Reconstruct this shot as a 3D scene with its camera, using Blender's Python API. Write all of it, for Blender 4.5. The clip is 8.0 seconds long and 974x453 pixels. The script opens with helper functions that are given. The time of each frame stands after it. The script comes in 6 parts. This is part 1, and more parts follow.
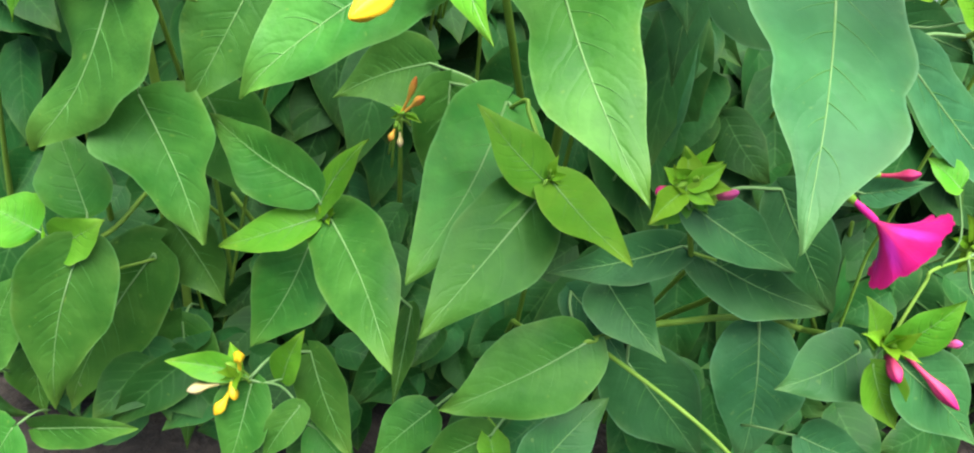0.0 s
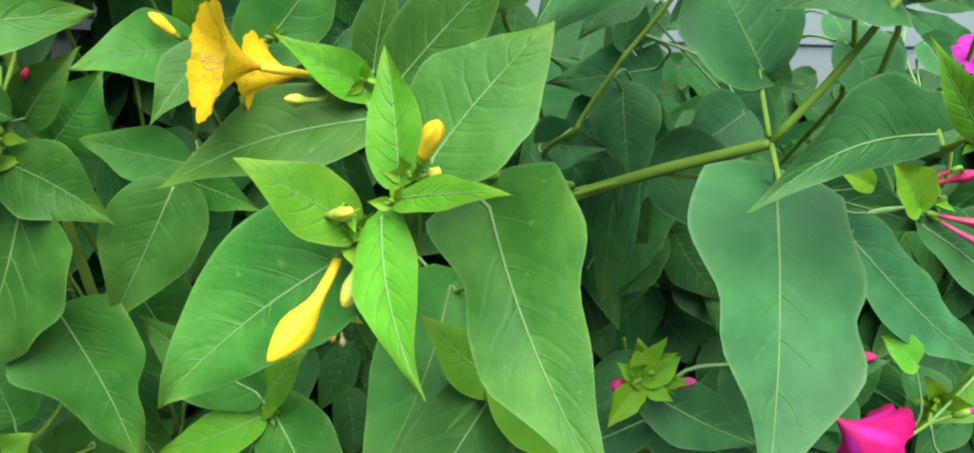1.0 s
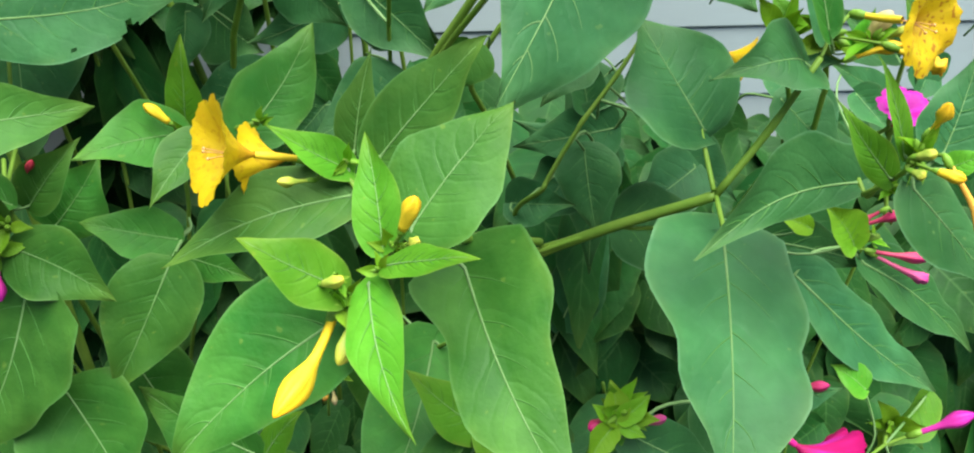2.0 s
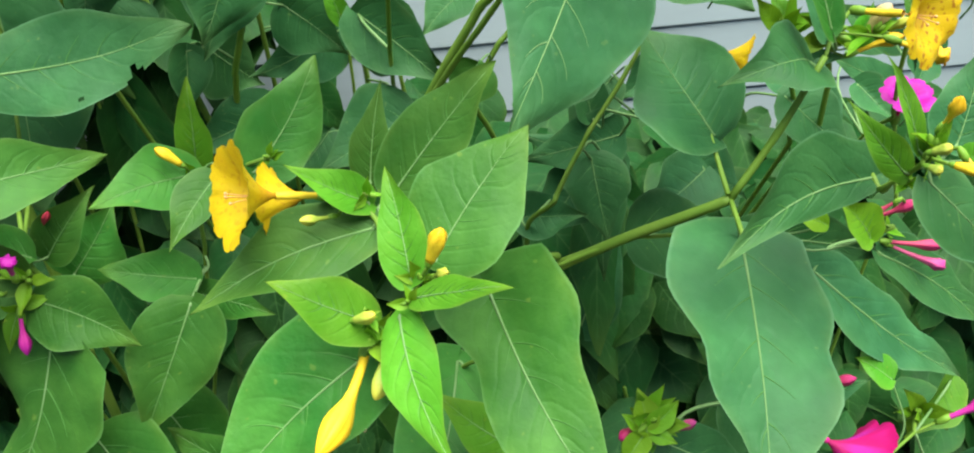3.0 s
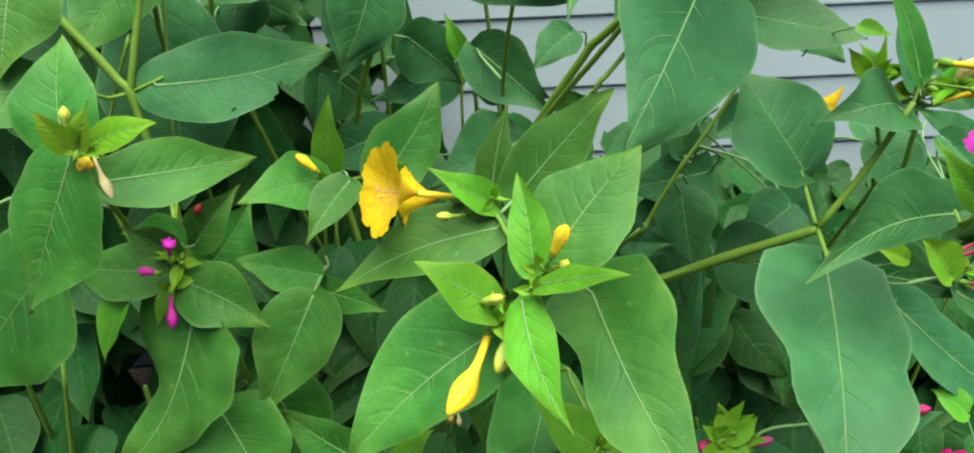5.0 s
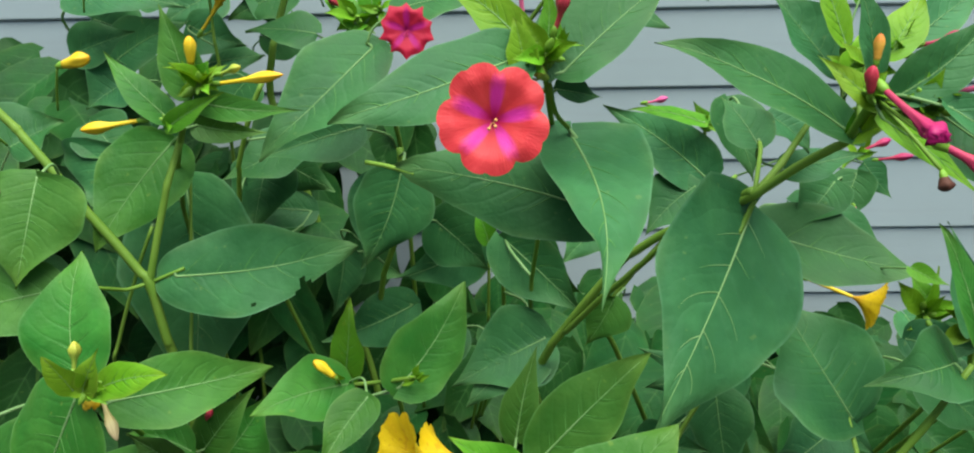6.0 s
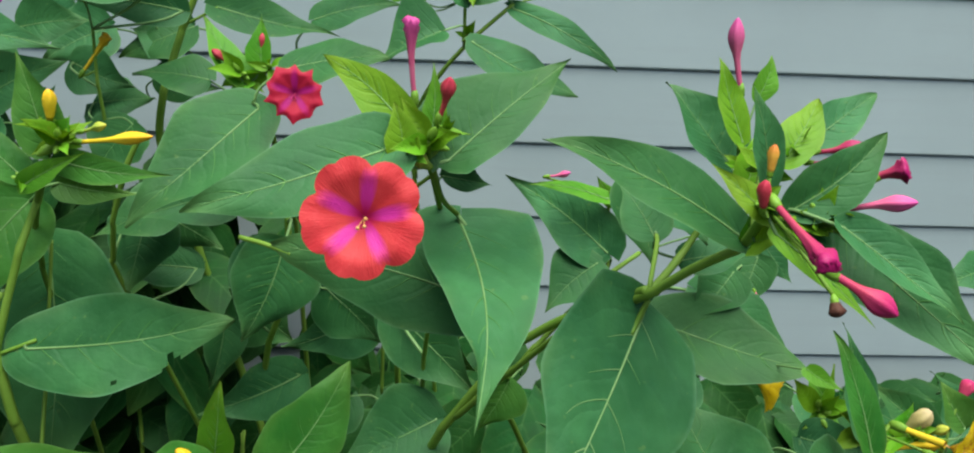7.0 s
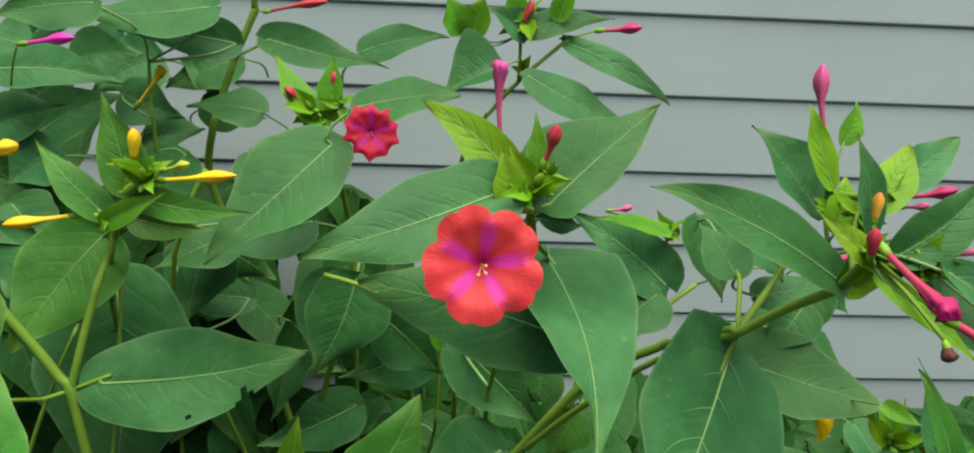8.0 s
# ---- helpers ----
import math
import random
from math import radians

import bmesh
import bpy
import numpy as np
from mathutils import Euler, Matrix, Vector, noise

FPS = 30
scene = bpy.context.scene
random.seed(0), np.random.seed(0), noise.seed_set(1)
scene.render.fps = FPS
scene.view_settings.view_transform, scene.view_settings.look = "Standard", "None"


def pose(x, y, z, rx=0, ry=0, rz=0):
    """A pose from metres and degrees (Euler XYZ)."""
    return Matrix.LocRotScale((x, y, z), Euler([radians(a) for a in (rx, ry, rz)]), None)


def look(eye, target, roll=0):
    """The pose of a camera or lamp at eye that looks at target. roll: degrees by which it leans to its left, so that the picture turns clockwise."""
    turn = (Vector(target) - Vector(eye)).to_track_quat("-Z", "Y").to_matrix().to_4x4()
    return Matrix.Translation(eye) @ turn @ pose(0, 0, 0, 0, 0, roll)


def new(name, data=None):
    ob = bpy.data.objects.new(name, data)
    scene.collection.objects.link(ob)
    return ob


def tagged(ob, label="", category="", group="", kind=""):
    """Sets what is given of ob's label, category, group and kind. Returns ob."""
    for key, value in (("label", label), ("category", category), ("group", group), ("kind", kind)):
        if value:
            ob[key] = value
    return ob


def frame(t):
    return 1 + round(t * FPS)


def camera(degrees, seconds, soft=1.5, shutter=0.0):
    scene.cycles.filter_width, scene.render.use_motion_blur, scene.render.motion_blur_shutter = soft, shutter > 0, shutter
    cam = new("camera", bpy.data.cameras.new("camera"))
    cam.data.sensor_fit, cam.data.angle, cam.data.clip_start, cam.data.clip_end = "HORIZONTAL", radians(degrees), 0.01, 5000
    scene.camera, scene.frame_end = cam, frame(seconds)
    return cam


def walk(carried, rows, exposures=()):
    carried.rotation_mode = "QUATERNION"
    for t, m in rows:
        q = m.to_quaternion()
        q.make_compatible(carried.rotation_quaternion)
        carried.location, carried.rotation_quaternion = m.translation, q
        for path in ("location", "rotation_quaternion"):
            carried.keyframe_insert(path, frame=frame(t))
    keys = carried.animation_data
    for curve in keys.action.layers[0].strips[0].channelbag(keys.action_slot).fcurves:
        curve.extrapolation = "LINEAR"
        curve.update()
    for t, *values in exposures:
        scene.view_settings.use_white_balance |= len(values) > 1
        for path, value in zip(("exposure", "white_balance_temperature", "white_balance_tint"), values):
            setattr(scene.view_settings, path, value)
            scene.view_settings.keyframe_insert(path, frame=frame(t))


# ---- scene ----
cam = camera(62.4, 8.0, soft=2.0)
PATH = [
    (0, (0.01, -0.048, 0.698), (-0.001, 1.569, -0.479), 4.9),
    (0.1, (0.01, -0.034, 0.712), (0.024, 1.584, -0.464), 4.2),
    (0.2, (0.009, -0.024, 0.723), (0.039, 1.599, -0.445), 3.4),
    (0.3, (0.002, -0.01, 0.737), (0.057, 1.613, -0.43), 3.0),
    (0.5, (-0.002, 0.011, 0.758), (0.051, 1.637, -0.406), 2.1),
    (0.7, (0.001, 0.026, 0.767), (0.072, 1.655, -0.391), 2.3),
    (1, (0.013, 0.034, 0.779), (0.101, 1.674, -0.362), 2.3),
    (1.2, (0.022, 0.034, 0.795), (0.126, 1.695, -0.315), 1.7),
    (2.3, (0.012, -0.004, 0.804), (0.157, 1.711, -0.215), -0.5),
    (2.5, (0.024, 0.001, 0.803), (0.168, 1.718, -0.213), -1.6),
    (2.7, (0.025, 0.01, 0.819), (0.17, 1.72, -0.208), -3.3),
    (3, (0.004, 0.006, 0.813), (0.144, 1.721, -0.206), -4.0),
    (3.2, (0.001, -0.011, 0.801), (0.144, 1.702, -0.22), -2.6),
    (3.5, (0.008, -0.022, 0.785), (0.14, 1.688, -0.244), -1.5),
    (3.7, (0.014, -0.028, 0.787), (0.146, 1.674, -0.255), -0.8),
    (4, (0.007, -0.028, 0.79), (0.12, 1.682, -0.241), -0.8),
    (4.2, (0.002, -0.038, 0.801), (0.091, 1.689, -0.205), -0.9),
    (5.3, (-0.032, -0.048, 0.836), (-0.076, 1.752, -0.034), -1.9),
    (5.5, (-0.031, -0.02, 0.855), (-0.105, 1.794, 0.017), -0.9),
    (5.7, (-0.03, -0.006, 0.874), (-0.117, 1.826, 0.076), -1.4),
    (6, (-0.026, 0.015, 0.899), (-0.088, 1.871, 0.155), -1.3),
    (6.2, (-0.018, 0.025, 0.903), (-0.051, 1.893, 0.186), -0.7),
    (6.5, (-0.018, 0.036, 0.907), (0.009, 1.914, 0.219), 0.5),
    (6.8, (-0.007, 0.051, 0.916), (0.067, 1.926, 0.224), 1.8),
    (7, (-0.003, 0.057, 0.919), (0.119, 1.936, 0.244), 2.6),
    (7.2, (0.005, 0.061, 0.924), (0.137, 1.936, 0.24), 2.7),
    (7.4, (0.003, 0.059, 0.921), (0.153, 1.935, 0.244), 2.8),
    (7.5, (-0.001, 0.057, 0.922), (0.153, 1.935, 0.252), 2.7),
    (7.7, (-0.011, 0.055, 0.929), (0.133, 1.938, 0.269), 2.7),
    (8, (-0.056, 0.056, 0.932), (0.081, 1.947, 0.295), 2.7),
]
EXPOSURES = [(0.0, 2.37, 6500, 10), (0.5, 1.96, 6500, 9), (1.0, 1.90, 6500, 8), (2.5, 1.91, 6650, 7), (4.2, 1.91, 6650, 7), (5.5, 1.68, 6550, 7), (6.5, 1.40, 6500, 5), (7.5, 1.37, 6850, 7), (8.0, 1.35, 7250, 7)]
walk(cam, [(t, look(eye, target, roll)) for t, eye, target, roll in PATH], exposures=EXPOSURES)

# world and light: open shade under a bright hazy sky
world = bpy.data.worlds.new("sky")
scene.world = world
world.use_nodes = True
wn = world.node_tree.nodes
sky = wn.new("ShaderNodeTexSky")
sky.sky_type, sky.sun_disc = "NISHITA", False
sky.sun_elevation, sky.sun_rotation = radians(78), radians(146)
sky.air_density, sky.dust_density = 1.0, 1.0
wn["Background"].inputs[1].default_value = 0.06
world.node_tree.links.new(sky.outputs[0], wn["Background"].inputs[0])
sun = new("sun", bpy.data.lights.new("sun", "SUN"))
sun.data.energy, sun.data.angle, sun.data.color = 4.4, radians(66), (1.0, 0.995, 0.98)
sun.matrix_world = look((0.35, -0.52, 3.0), (0, 0, 0))


# ---- materials ----
def mat(name):
    m = bpy.data.materials.new(name)
    m.use_nodes = True
    nt = m.node_tree
    return m, nt, nt.nodes["Principled BSDF"]


def math_node(nt, op, a, b=None):
    n = nt.nodes.new("ShaderNodeMath")
    n.operation = op
    for i, v in enumerate((a, b)):
        if v is None:
            continue
        if isinstance(v, (int, float)):
            n.inputs[i].default_value = v
        else:
            nt.links.new(v, n.inputs[i])
    return n.outputs[0]


def ramp(nt, source, stops):
    n = nt.nodes.new("ShaderNodeValToRGB")
    while len(n.color_ramp.elements) < len(stops):
        n.color_ramp.elements.new(0.5)
    for el, (at, colour) in zip(n.color_ramp.elements, stops):
        el.position, el.color = at, (*colour, 1)
    nt.links.new(source, n.inputs[0])
    return n.outputs[0]


def mix(nt, factor, a, b, kind="MIX"):
    n = nt.nodes.new("ShaderNodeMix")
    n.data_type, n.blend_type = "RGBA", kind
    for sock, v in ((n.inputs[0], factor), (n.inputs[6], a), (n.inputs[7], b)):
        if isinstance(v, (int, float)):
            sock.default_value = v
        elif isinstance(v, tuple):
            sock.default_value = (*v, 1)
        else:
            nt.links.new(v, sock)
    return n.outputs[2]


def noise_tex(nt, scale, detail=4.0, coords=None, rough=0.55):
    n = nt.nodes.new("ShaderNodeTexNoise")
    n.inputs["Scale"].default_value, n.inputs["Detail"].default_value, n.inputs["Roughness"].default_value = scale, detail, rough
    if coords is not None:
        nt.links.new(coords, n.inputs["Vector"])
    return n.outputs["Fac"]


def bump(nt, bsdf, height, strength, distance):
    b = nt.nodes.new("ShaderNodeBump")
    b.inputs["Strength"].default_value, b.inputs["Distance"].default_value = strength, distance
    nt.links.new(height, b.inputs["Height"])
    nt.links.new(b.outputs[0], bsdf.inputs["Normal"])


def leaf_material(name, dark, light, vein, edge, rough, through_light, random_per="object", groove=0.0):
    """Green blade: two-scale mottling, side veins that arch towards the rim, a yellowish rim here and there."""
    m, nt, bsdf = mat(name)
    geo = nt.nodes.new("ShaderNodeNewGeometry")
    if random_per == "object":
        rnd = nt.nodes.new("ShaderNodeObjectInfo").outputs["Random"]
    else:
        rnd = geo.outputs["Random Per Island"]
    uv = nt.nodes.new("ShaderNodeUVMap").outputs[0]
    sep = nt.nodes.new("ShaderNodeSeparateXYZ")
    nt.links.new(uv, sep.inputs[0])
    u, v = sep.outputs[0], sep.outputs[1]
    across = math_node(nt, "ABSOLUTE", math_node(nt, "SUBTRACT", math_node(nt, "MULTIPLY", v, 2.0), 1.0))
    pos = geo.outputs["Position"]
    coarse, fine = noise_tex(nt, 28.0, 4, pos), noise_tex(nt, 420.0, 3, pos)
    # side veins: seven pairs, bent forward as they leave the midrib
    lag = math_node(nt, "ADD", math_node(nt, "MULTIPLY", across, 0.20), math_node(nt, "MULTIPLY", math_node(nt, "POWER", across, 3.0), 0.10))
    wob = math_node(nt, "ADD", math_node(nt, "MULTIPLY", coarse, 0.16), math_node(nt, "MULTIPLY", rnd, 0.5))
    phase = math_node(nt, "MULTIPLY", math_node(nt, "ADD", math_node(nt, "SUBTRACT", u, lag), wob), 7.0)
    saw = math_node(nt, "ABSOLUTE", math_node(nt, "SUBTRACT", math_node(nt, "FRACT", phase), 0.5))
    line = math_node(nt, "SMOOTH_MIN", math_node(nt, "MULTIPLY", saw, 7.0), 1.0)
    side = math_node(nt, "SUBTRACT", 1.0, line)
    side = math_node(nt, "MULTIPLY", math_node(nt, "MAXIMUM", side, 0.0), math_node(nt, "SUBTRACT", 1.0, across))
    base = mix(nt, ramp(nt, coarse, [(0.35, (0, 0, 0)), (0.68, (1, 1, 1))]), dark, light)
    hsv = nt.nodes.new("ShaderNodeHueSaturation")
    nt.links.new(base, hsv.inputs["Color"])
    nt.links.new(math_node(nt, "ADD", math_node(nt, "MULTIPLY", rnd, 0.026), 0.495), hsv.inputs["Hue"])
    nt.links.new(math_node(nt, "ADD", math_node(nt, "MULTIPLY", rnd, 0.40), 0.82), hsv.inputs["Value"])
    grain = mix(nt, math_node(nt, "MULTIPLY", fine, 0.16), hsv.outputs[0], (0.012, 0.031, 0.009))
    rim = math_node(nt, "MULTIPLY", math_node(nt, "POWER", across, 9.0), ramp(nt, noise_tex(nt, 45.0, 2, pos), [(0.4, (0, 0, 0)), (0.75, (1, 1, 1))]))
    edged = mix(nt, math_node(nt, "MULTIPLY", rim, 0.55), grain, edge)
    hem = ramp(nt, across, [(0.945, (0, 0, 0)), (0.99, (1, 1, 1))])
    edged = mix(nt, math_node(nt, "MULTIPLY", hem, 0.40), edged, vein)
    specks = ramp(nt, noise_tex(nt, 190.0, 1, pos), [(0.735, (0, 0, 0)), (0.765, (1, 1, 1))])
    edged = mix(nt, math_node(nt, "MULTIPLY", specks, 0.40), edged, edge)
    quilt = ramp(nt, noise_tex(nt, 75.0, 2, pos), [(0.42, (1, 1, 1)), (0.60, (0, 0, 0))])
    edged = mix(nt, math_node(nt, "MULTIPLY", quilt, 0.32), edged, dark)
    tipped = mix(nt, math_node(nt, "MULTIPLY", math_node(nt, "POWER", u, 6.0), 0.45), edged, edge)
    veined = mix(nt, math_node(nt, "MULTIPLY", side, 0.05 if random_per == "object" else 0.3), tipped, vein)
    if groove:
        veined = mix(nt, math_node(nt, "MULTIPLY", math_node(nt, "MULTIPLY", side, ramp(nt, coarse, [(0.35, (0.2, 0.2, 0.2)), (0.6, (1, 1, 1))])), groove), veined, (0.012, 0.056, 0.0025))
    if random_per != "object":
        centre_line = math_node(nt, "MAXIMUM", math_node(nt, "SUBTRACT", 1.0, math_node(nt, "MULTIPLY", across, 22.0)), 0.0)
        veined = mix(nt, math_node(nt, "MULTIPLY", centre_line, 0.55), veined, vein)
    nt.links.new(veined, bsdf.inputs["Base Color"])
    nt.links.new(math_node(nt, "ADD", math_node(nt, "MULTIPLY", coarse, 0.25), rough - 0.12), bsdf.inputs["Roughness"])
    bsdf.inputs["Specular IOR Level"].default_value = 0.13
    height = math_node(nt, "ADD", math_node(nt, "MULTIPLY", side, -0.42), math_node(nt, "ADD", math_node(nt, "MULTIPLY", fine, 0.22), math_node(nt, "MULTIPLY", noise_tex(nt, 110.0, 3, pos), 0.9)))
    bump(nt, bsdf, height, 0.42, 0.0017)
    trans = nt.nodes.new("ShaderNodeBsdfTranslucent")
    nt.links.new(mix(nt, 1.0, veined, (1.0, 1.0, 0.45), "MULTIPLY"), trans.inputs["Color"])
    mixer = nt.nodes.new("ShaderNodeMixShader")
    mixer.inputs[0].default_value = through_light
    nt.links.new(bsdf.outputs[0], mixer.inputs[1])
    nt.links.new(trans.outputs[0], mixer.inputs[2])
    nt.links.new(mixer.outputs[0], nt.nodes["Material Output"].inputs["Surface"])
    return m


LEAF = {
    "m": leaf_material("leaf_green", (0.0205, 0.0825, 0.0085), (0.0475, 0.1350, 0.0172), (0.0868, 0.1996, 0.0608), (0.1128, 0.1823, 0.0260), 0.52, 0.13),
    "y": leaf_material("leaf_young", (0.0510, 0.1680, 0.0075), (0.0930, 0.2360, 0.0155), (0.1476, 0.2691, 0.0521), (0.1562, 0.1996, 0.0217), 0.48, 0.22, groove=0.18),
    "l": leaf_material("leaf_lime", (0.0850, 0.2050, 0.0060), (0.1480, 0.2800, 0.0140), (0.1700, 0.2800, 0.0450), (0.1700, 0.2000, 0.0217), 0.48, 0.24, groove=0.16),
    # Leaf green with the sky's bluish sheen mixed into its base colour.
    "b": leaf_material("leaf_green_skylit", (0.0145, 0.0715, 0.0168), (0.0300, 0.1140, 0.0285), (0.0868, 0.1910, 0.0955), (0.0955, 0.1649, 0.0434), 0.55, 0.12),
}
# Shaded copy of the leaf green: dimness between the plants is in its colour.
FILL = leaf_material("leaf_green_shaded", (0.0066, 0.0400, 0.0048), (0.0125, 0.0620, 0.0086), (0.0423, 0.1076, 0.0269), (0.0615, 0.0999, 0.0154), 0.6, 0.06, "island")


def tissue(name, a, b, rough=0.5, scale=60.0, bumpy=0.3, along=None, through_light=0.0):
    """Plain plant tissue: two colours mixed by noise at two scales, fine relief; along: a colour that comes in towards v = 1."""
    m, nt, bsdf = mat(name)
    pos = nt.nodes.new("ShaderNodeNewGeometry").outputs["Position"]
    n1, n2 = noise_tex(nt, scale, 4, pos), noise_tex(nt, scale * 12, 3, pos)
    col = mix(nt, ramp(nt, n1, [(0.3, (0, 0, 0)), (0.72, (1, 1, 1))]), a, b)
    if along:
        uv = nt.nodes.new("ShaderNodeUVMap").outputs[0]
        sep = nt.nodes.new("ShaderNodeSeparateXYZ")
        nt.links.new(uv, sep.inputs[0])
        tone, begin, finish = along
        f = ramp(nt, math_node(nt, "ADD", sep.outputs[1], math_node(nt, "MULTIPLY", math_node(nt, "SUBTRACT", n1, 0.5), 0.15)), [(begin, (0, 0, 0)), (finish, (1, 1, 1))])
        col = mix(nt, f, col, tone)
    rnd = nt.nodes.new("ShaderNodeObjectInfo").outputs["Random"]
    hsv = nt.nodes.new("ShaderNodeHueSaturation")
    nt.links.new(col, hsv.inputs["Color"])
    nt.links.new(math_node(nt, "ADD", math_node(nt, "MULTIPLY", rnd, 0.25), 0.88), hsv.inputs["Value"])
    nt.links.new(hsv.outputs[0], bsdf.inputs["Base Color"])
    bsdf.inputs["Roughness"].default_value = rough
    bsdf.inputs["Specular IOR Level"].default_value = 0.18
    bump(nt, bsdf, n2, bumpy, 0.0008)
    if through_light:
        trans = nt.nodes.new("ShaderNodeBsdfTranslucent")
        nt.links.new(hsv.outputs[0], trans.inputs["Color"])
        mixer = nt.nodes.new("ShaderNodeMixShader")
        mixer.inputs[0].default_value = through_light
        nt.links.new(bsdf.outputs[0], mixer.inputs[1])
        nt.links.new(trans.outputs[0], mixer.inputs[2])
        nt.links.new(mixer.outputs[0], nt.nodes["Material Output"].inputs["Surface"])
    return m


STEM = tissue("stem_green", (0.1030, 0.2120, 0.0230), (0.1680, 0.2800, 0.0400), 0.5, 35, through_light=0.32)
RIB = tissue("midrib_pale_green", (0.1080, 0.2250, 0.0620), (0.1750, 0.2900, 0.1120), 0.5, 50, through_light=0.25)
VEIN = tissue("side_vein_green", (0.0320, 0.1180, 0.0165), (0.0580, 0.1520, 0.0330), 0.5, 50)
CALYX = tissue("calyx_green", (0.0850, 0.1850, 0.0138), (0.1250, 0.2350, 0.0240), 0.5, 60)


def petal_material(name, a, b, star, throat, strength, speckle=0.0):
    """Petal: mottled, with a soft star along the five folds, a dark throat and fine streaks that run outwards."""
    m, nt, bsdf = mat(name)
    pos = nt.nodes.new("ShaderNodeNewGeometry").outputs["Position"]
    sep = nt.nodes.new("ShaderNodeSeparateXYZ")
    nt.links.new(nt.nodes.new("ShaderNodeUVMap").outputs[0], sep.inputs[0])
    u, v = sep.outputs[0], sep.outputs[1]
    n1, n2 = noise_tex(nt, 70.0, 4, pos), noise_tex(nt, 600.0, 3, pos)
    mp = nt.nodes.new("ShaderNodeCombineXYZ")
    nt.links.new(math_node(nt, "MULTIPLY", u, 160.0), mp.inputs[0])
    nt.links.new(math_node(nt, "MULTIPLY", v, 5.0), mp.inputs[1])
    streaks = noise_tex(nt, 1.0, 2, mp.outputs[0])
    fold = math_node(nt, "ABSOLUTE", math_node(nt, "SINE", math_node(nt, "MULTIPLY", u, 5 * math.pi)))
    edge = math_node(nt, "ADD", math_node(nt, "MULTIPLY", v, 0.72), 0.32)
    mask = math_node(nt, "MULTIPLY", math_node(nt, "SUBTRACT", math_node(nt, "ADD", fold, math_node(nt, "MULTIPLY", math_node(nt, "SUBTRACT", streaks, 0.5), 0.12)), edge), 4.0)
    mask = math_node(nt, "MINIMUM", math_node(nt, "MAXIMUM", mask, 0.0), 1.0)
    col = mix(nt, ramp(nt, n1, [(0.3, (0, 0, 0)), (0.72, (1, 1, 1))]), a, b)
    col = mix(nt, math_node(nt, "MULTIPLY", mask, strength), col, star)
    deep = ramp(nt, v, [(0.12, (1, 1, 1)), (0.34, (0, 0, 0))])
    col = mix(nt, math_node(nt, "MULTIPLY", deep, 0.9), col, throat)
    if speckle:
        dots = ramp(nt, noise_tex(nt, 340.0, 1, pos), [(0.60, (0, 0, 0)), (0.66, (1, 1, 1))])
        col = mix(nt, math_node(nt, "MULTIPLY", dots, speckle), col, (0.24, 0.066, 0.0066))
    nt.links.new(col, bsdf.inputs["Base Color"])
    bsdf.inputs["Roughness"].default_value = 0.55
    bsdf.inputs["Specular IOR Level"].default_value = 0.25
    bump(nt, bsdf, math_node(nt, "ADD", math_node(nt, "MULTIPLY", streaks, 0.8), math_node(nt, "ADD", n1, math_node(nt, "MULTIPLY", n2, 0.3))), 0.45, 0.0009)
    trans = nt.nodes.new("ShaderNodeBsdfTranslucent")
    nt.links.new(col, trans.inputs["Color"])
    mixer = nt.nodes.new("ShaderNodeMixShader")
    mixer.inputs[0].default_value = 0.25
    nt.links.new(bsdf.outputs[0], mixer.inputs[1])
    nt.links.new(trans.outputs[0], mixer.inputs[2])
    nt.links.new(mixer.outputs[0], nt.nodes["Material Output"].inputs["Surface"])
    return m


LIMB = {
    "yellow": petal_material("petal_yellow", (0.4858, 0.3062, 0.0021), (0.5174, 0.3696, 0.0042), (0.5016, 0.3485, 0.0106), (0.4224, 0.2218, 0.0053), 0.5, 0.30),
    "speckled": petal_material("petal_yellow_speckled", (0.4858, 0.3062, 0.0021), (0.5174, 0.3696, 0.0042), (0.5016, 0.3485, 0.0106), (0.4224, 0.2218, 0.0053), 0.5, 0.75),
    "red": petal_material("petal_red", (0.4541, 0.0211, 0.0264), (0.4858, 0.0396, 0.0396), (0.4650, 0.0200, 0.2300), (0.3300, 0.0040, 0.0550), 0.92),
    "crimson": petal_material("petal_crimson", (0.3700, 0.0070, 0.0300), (0.4200, 0.0130, 0.0380), (0.3500, 0.0060, 0.1500), (0.2500, 0.0026, 0.0700), 0.85),
    "violet": petal_material("petal_violet", (0.3000, 0.0021, 0.1900), (0.3500, 0.0060, 0.2500), (0.3700, 0.0200, 0.3200), (0.2800, 0.0021, 0.1000), 0.6),
    "magenta": petal_material("petal_magenta", (0.3802, 0.0021, 0.0898), (0.4330, 0.0063, 0.1426), (0.3696, 0.0158, 0.2746), (0.3168, 0.0021, 0.0739), 0.7),
}
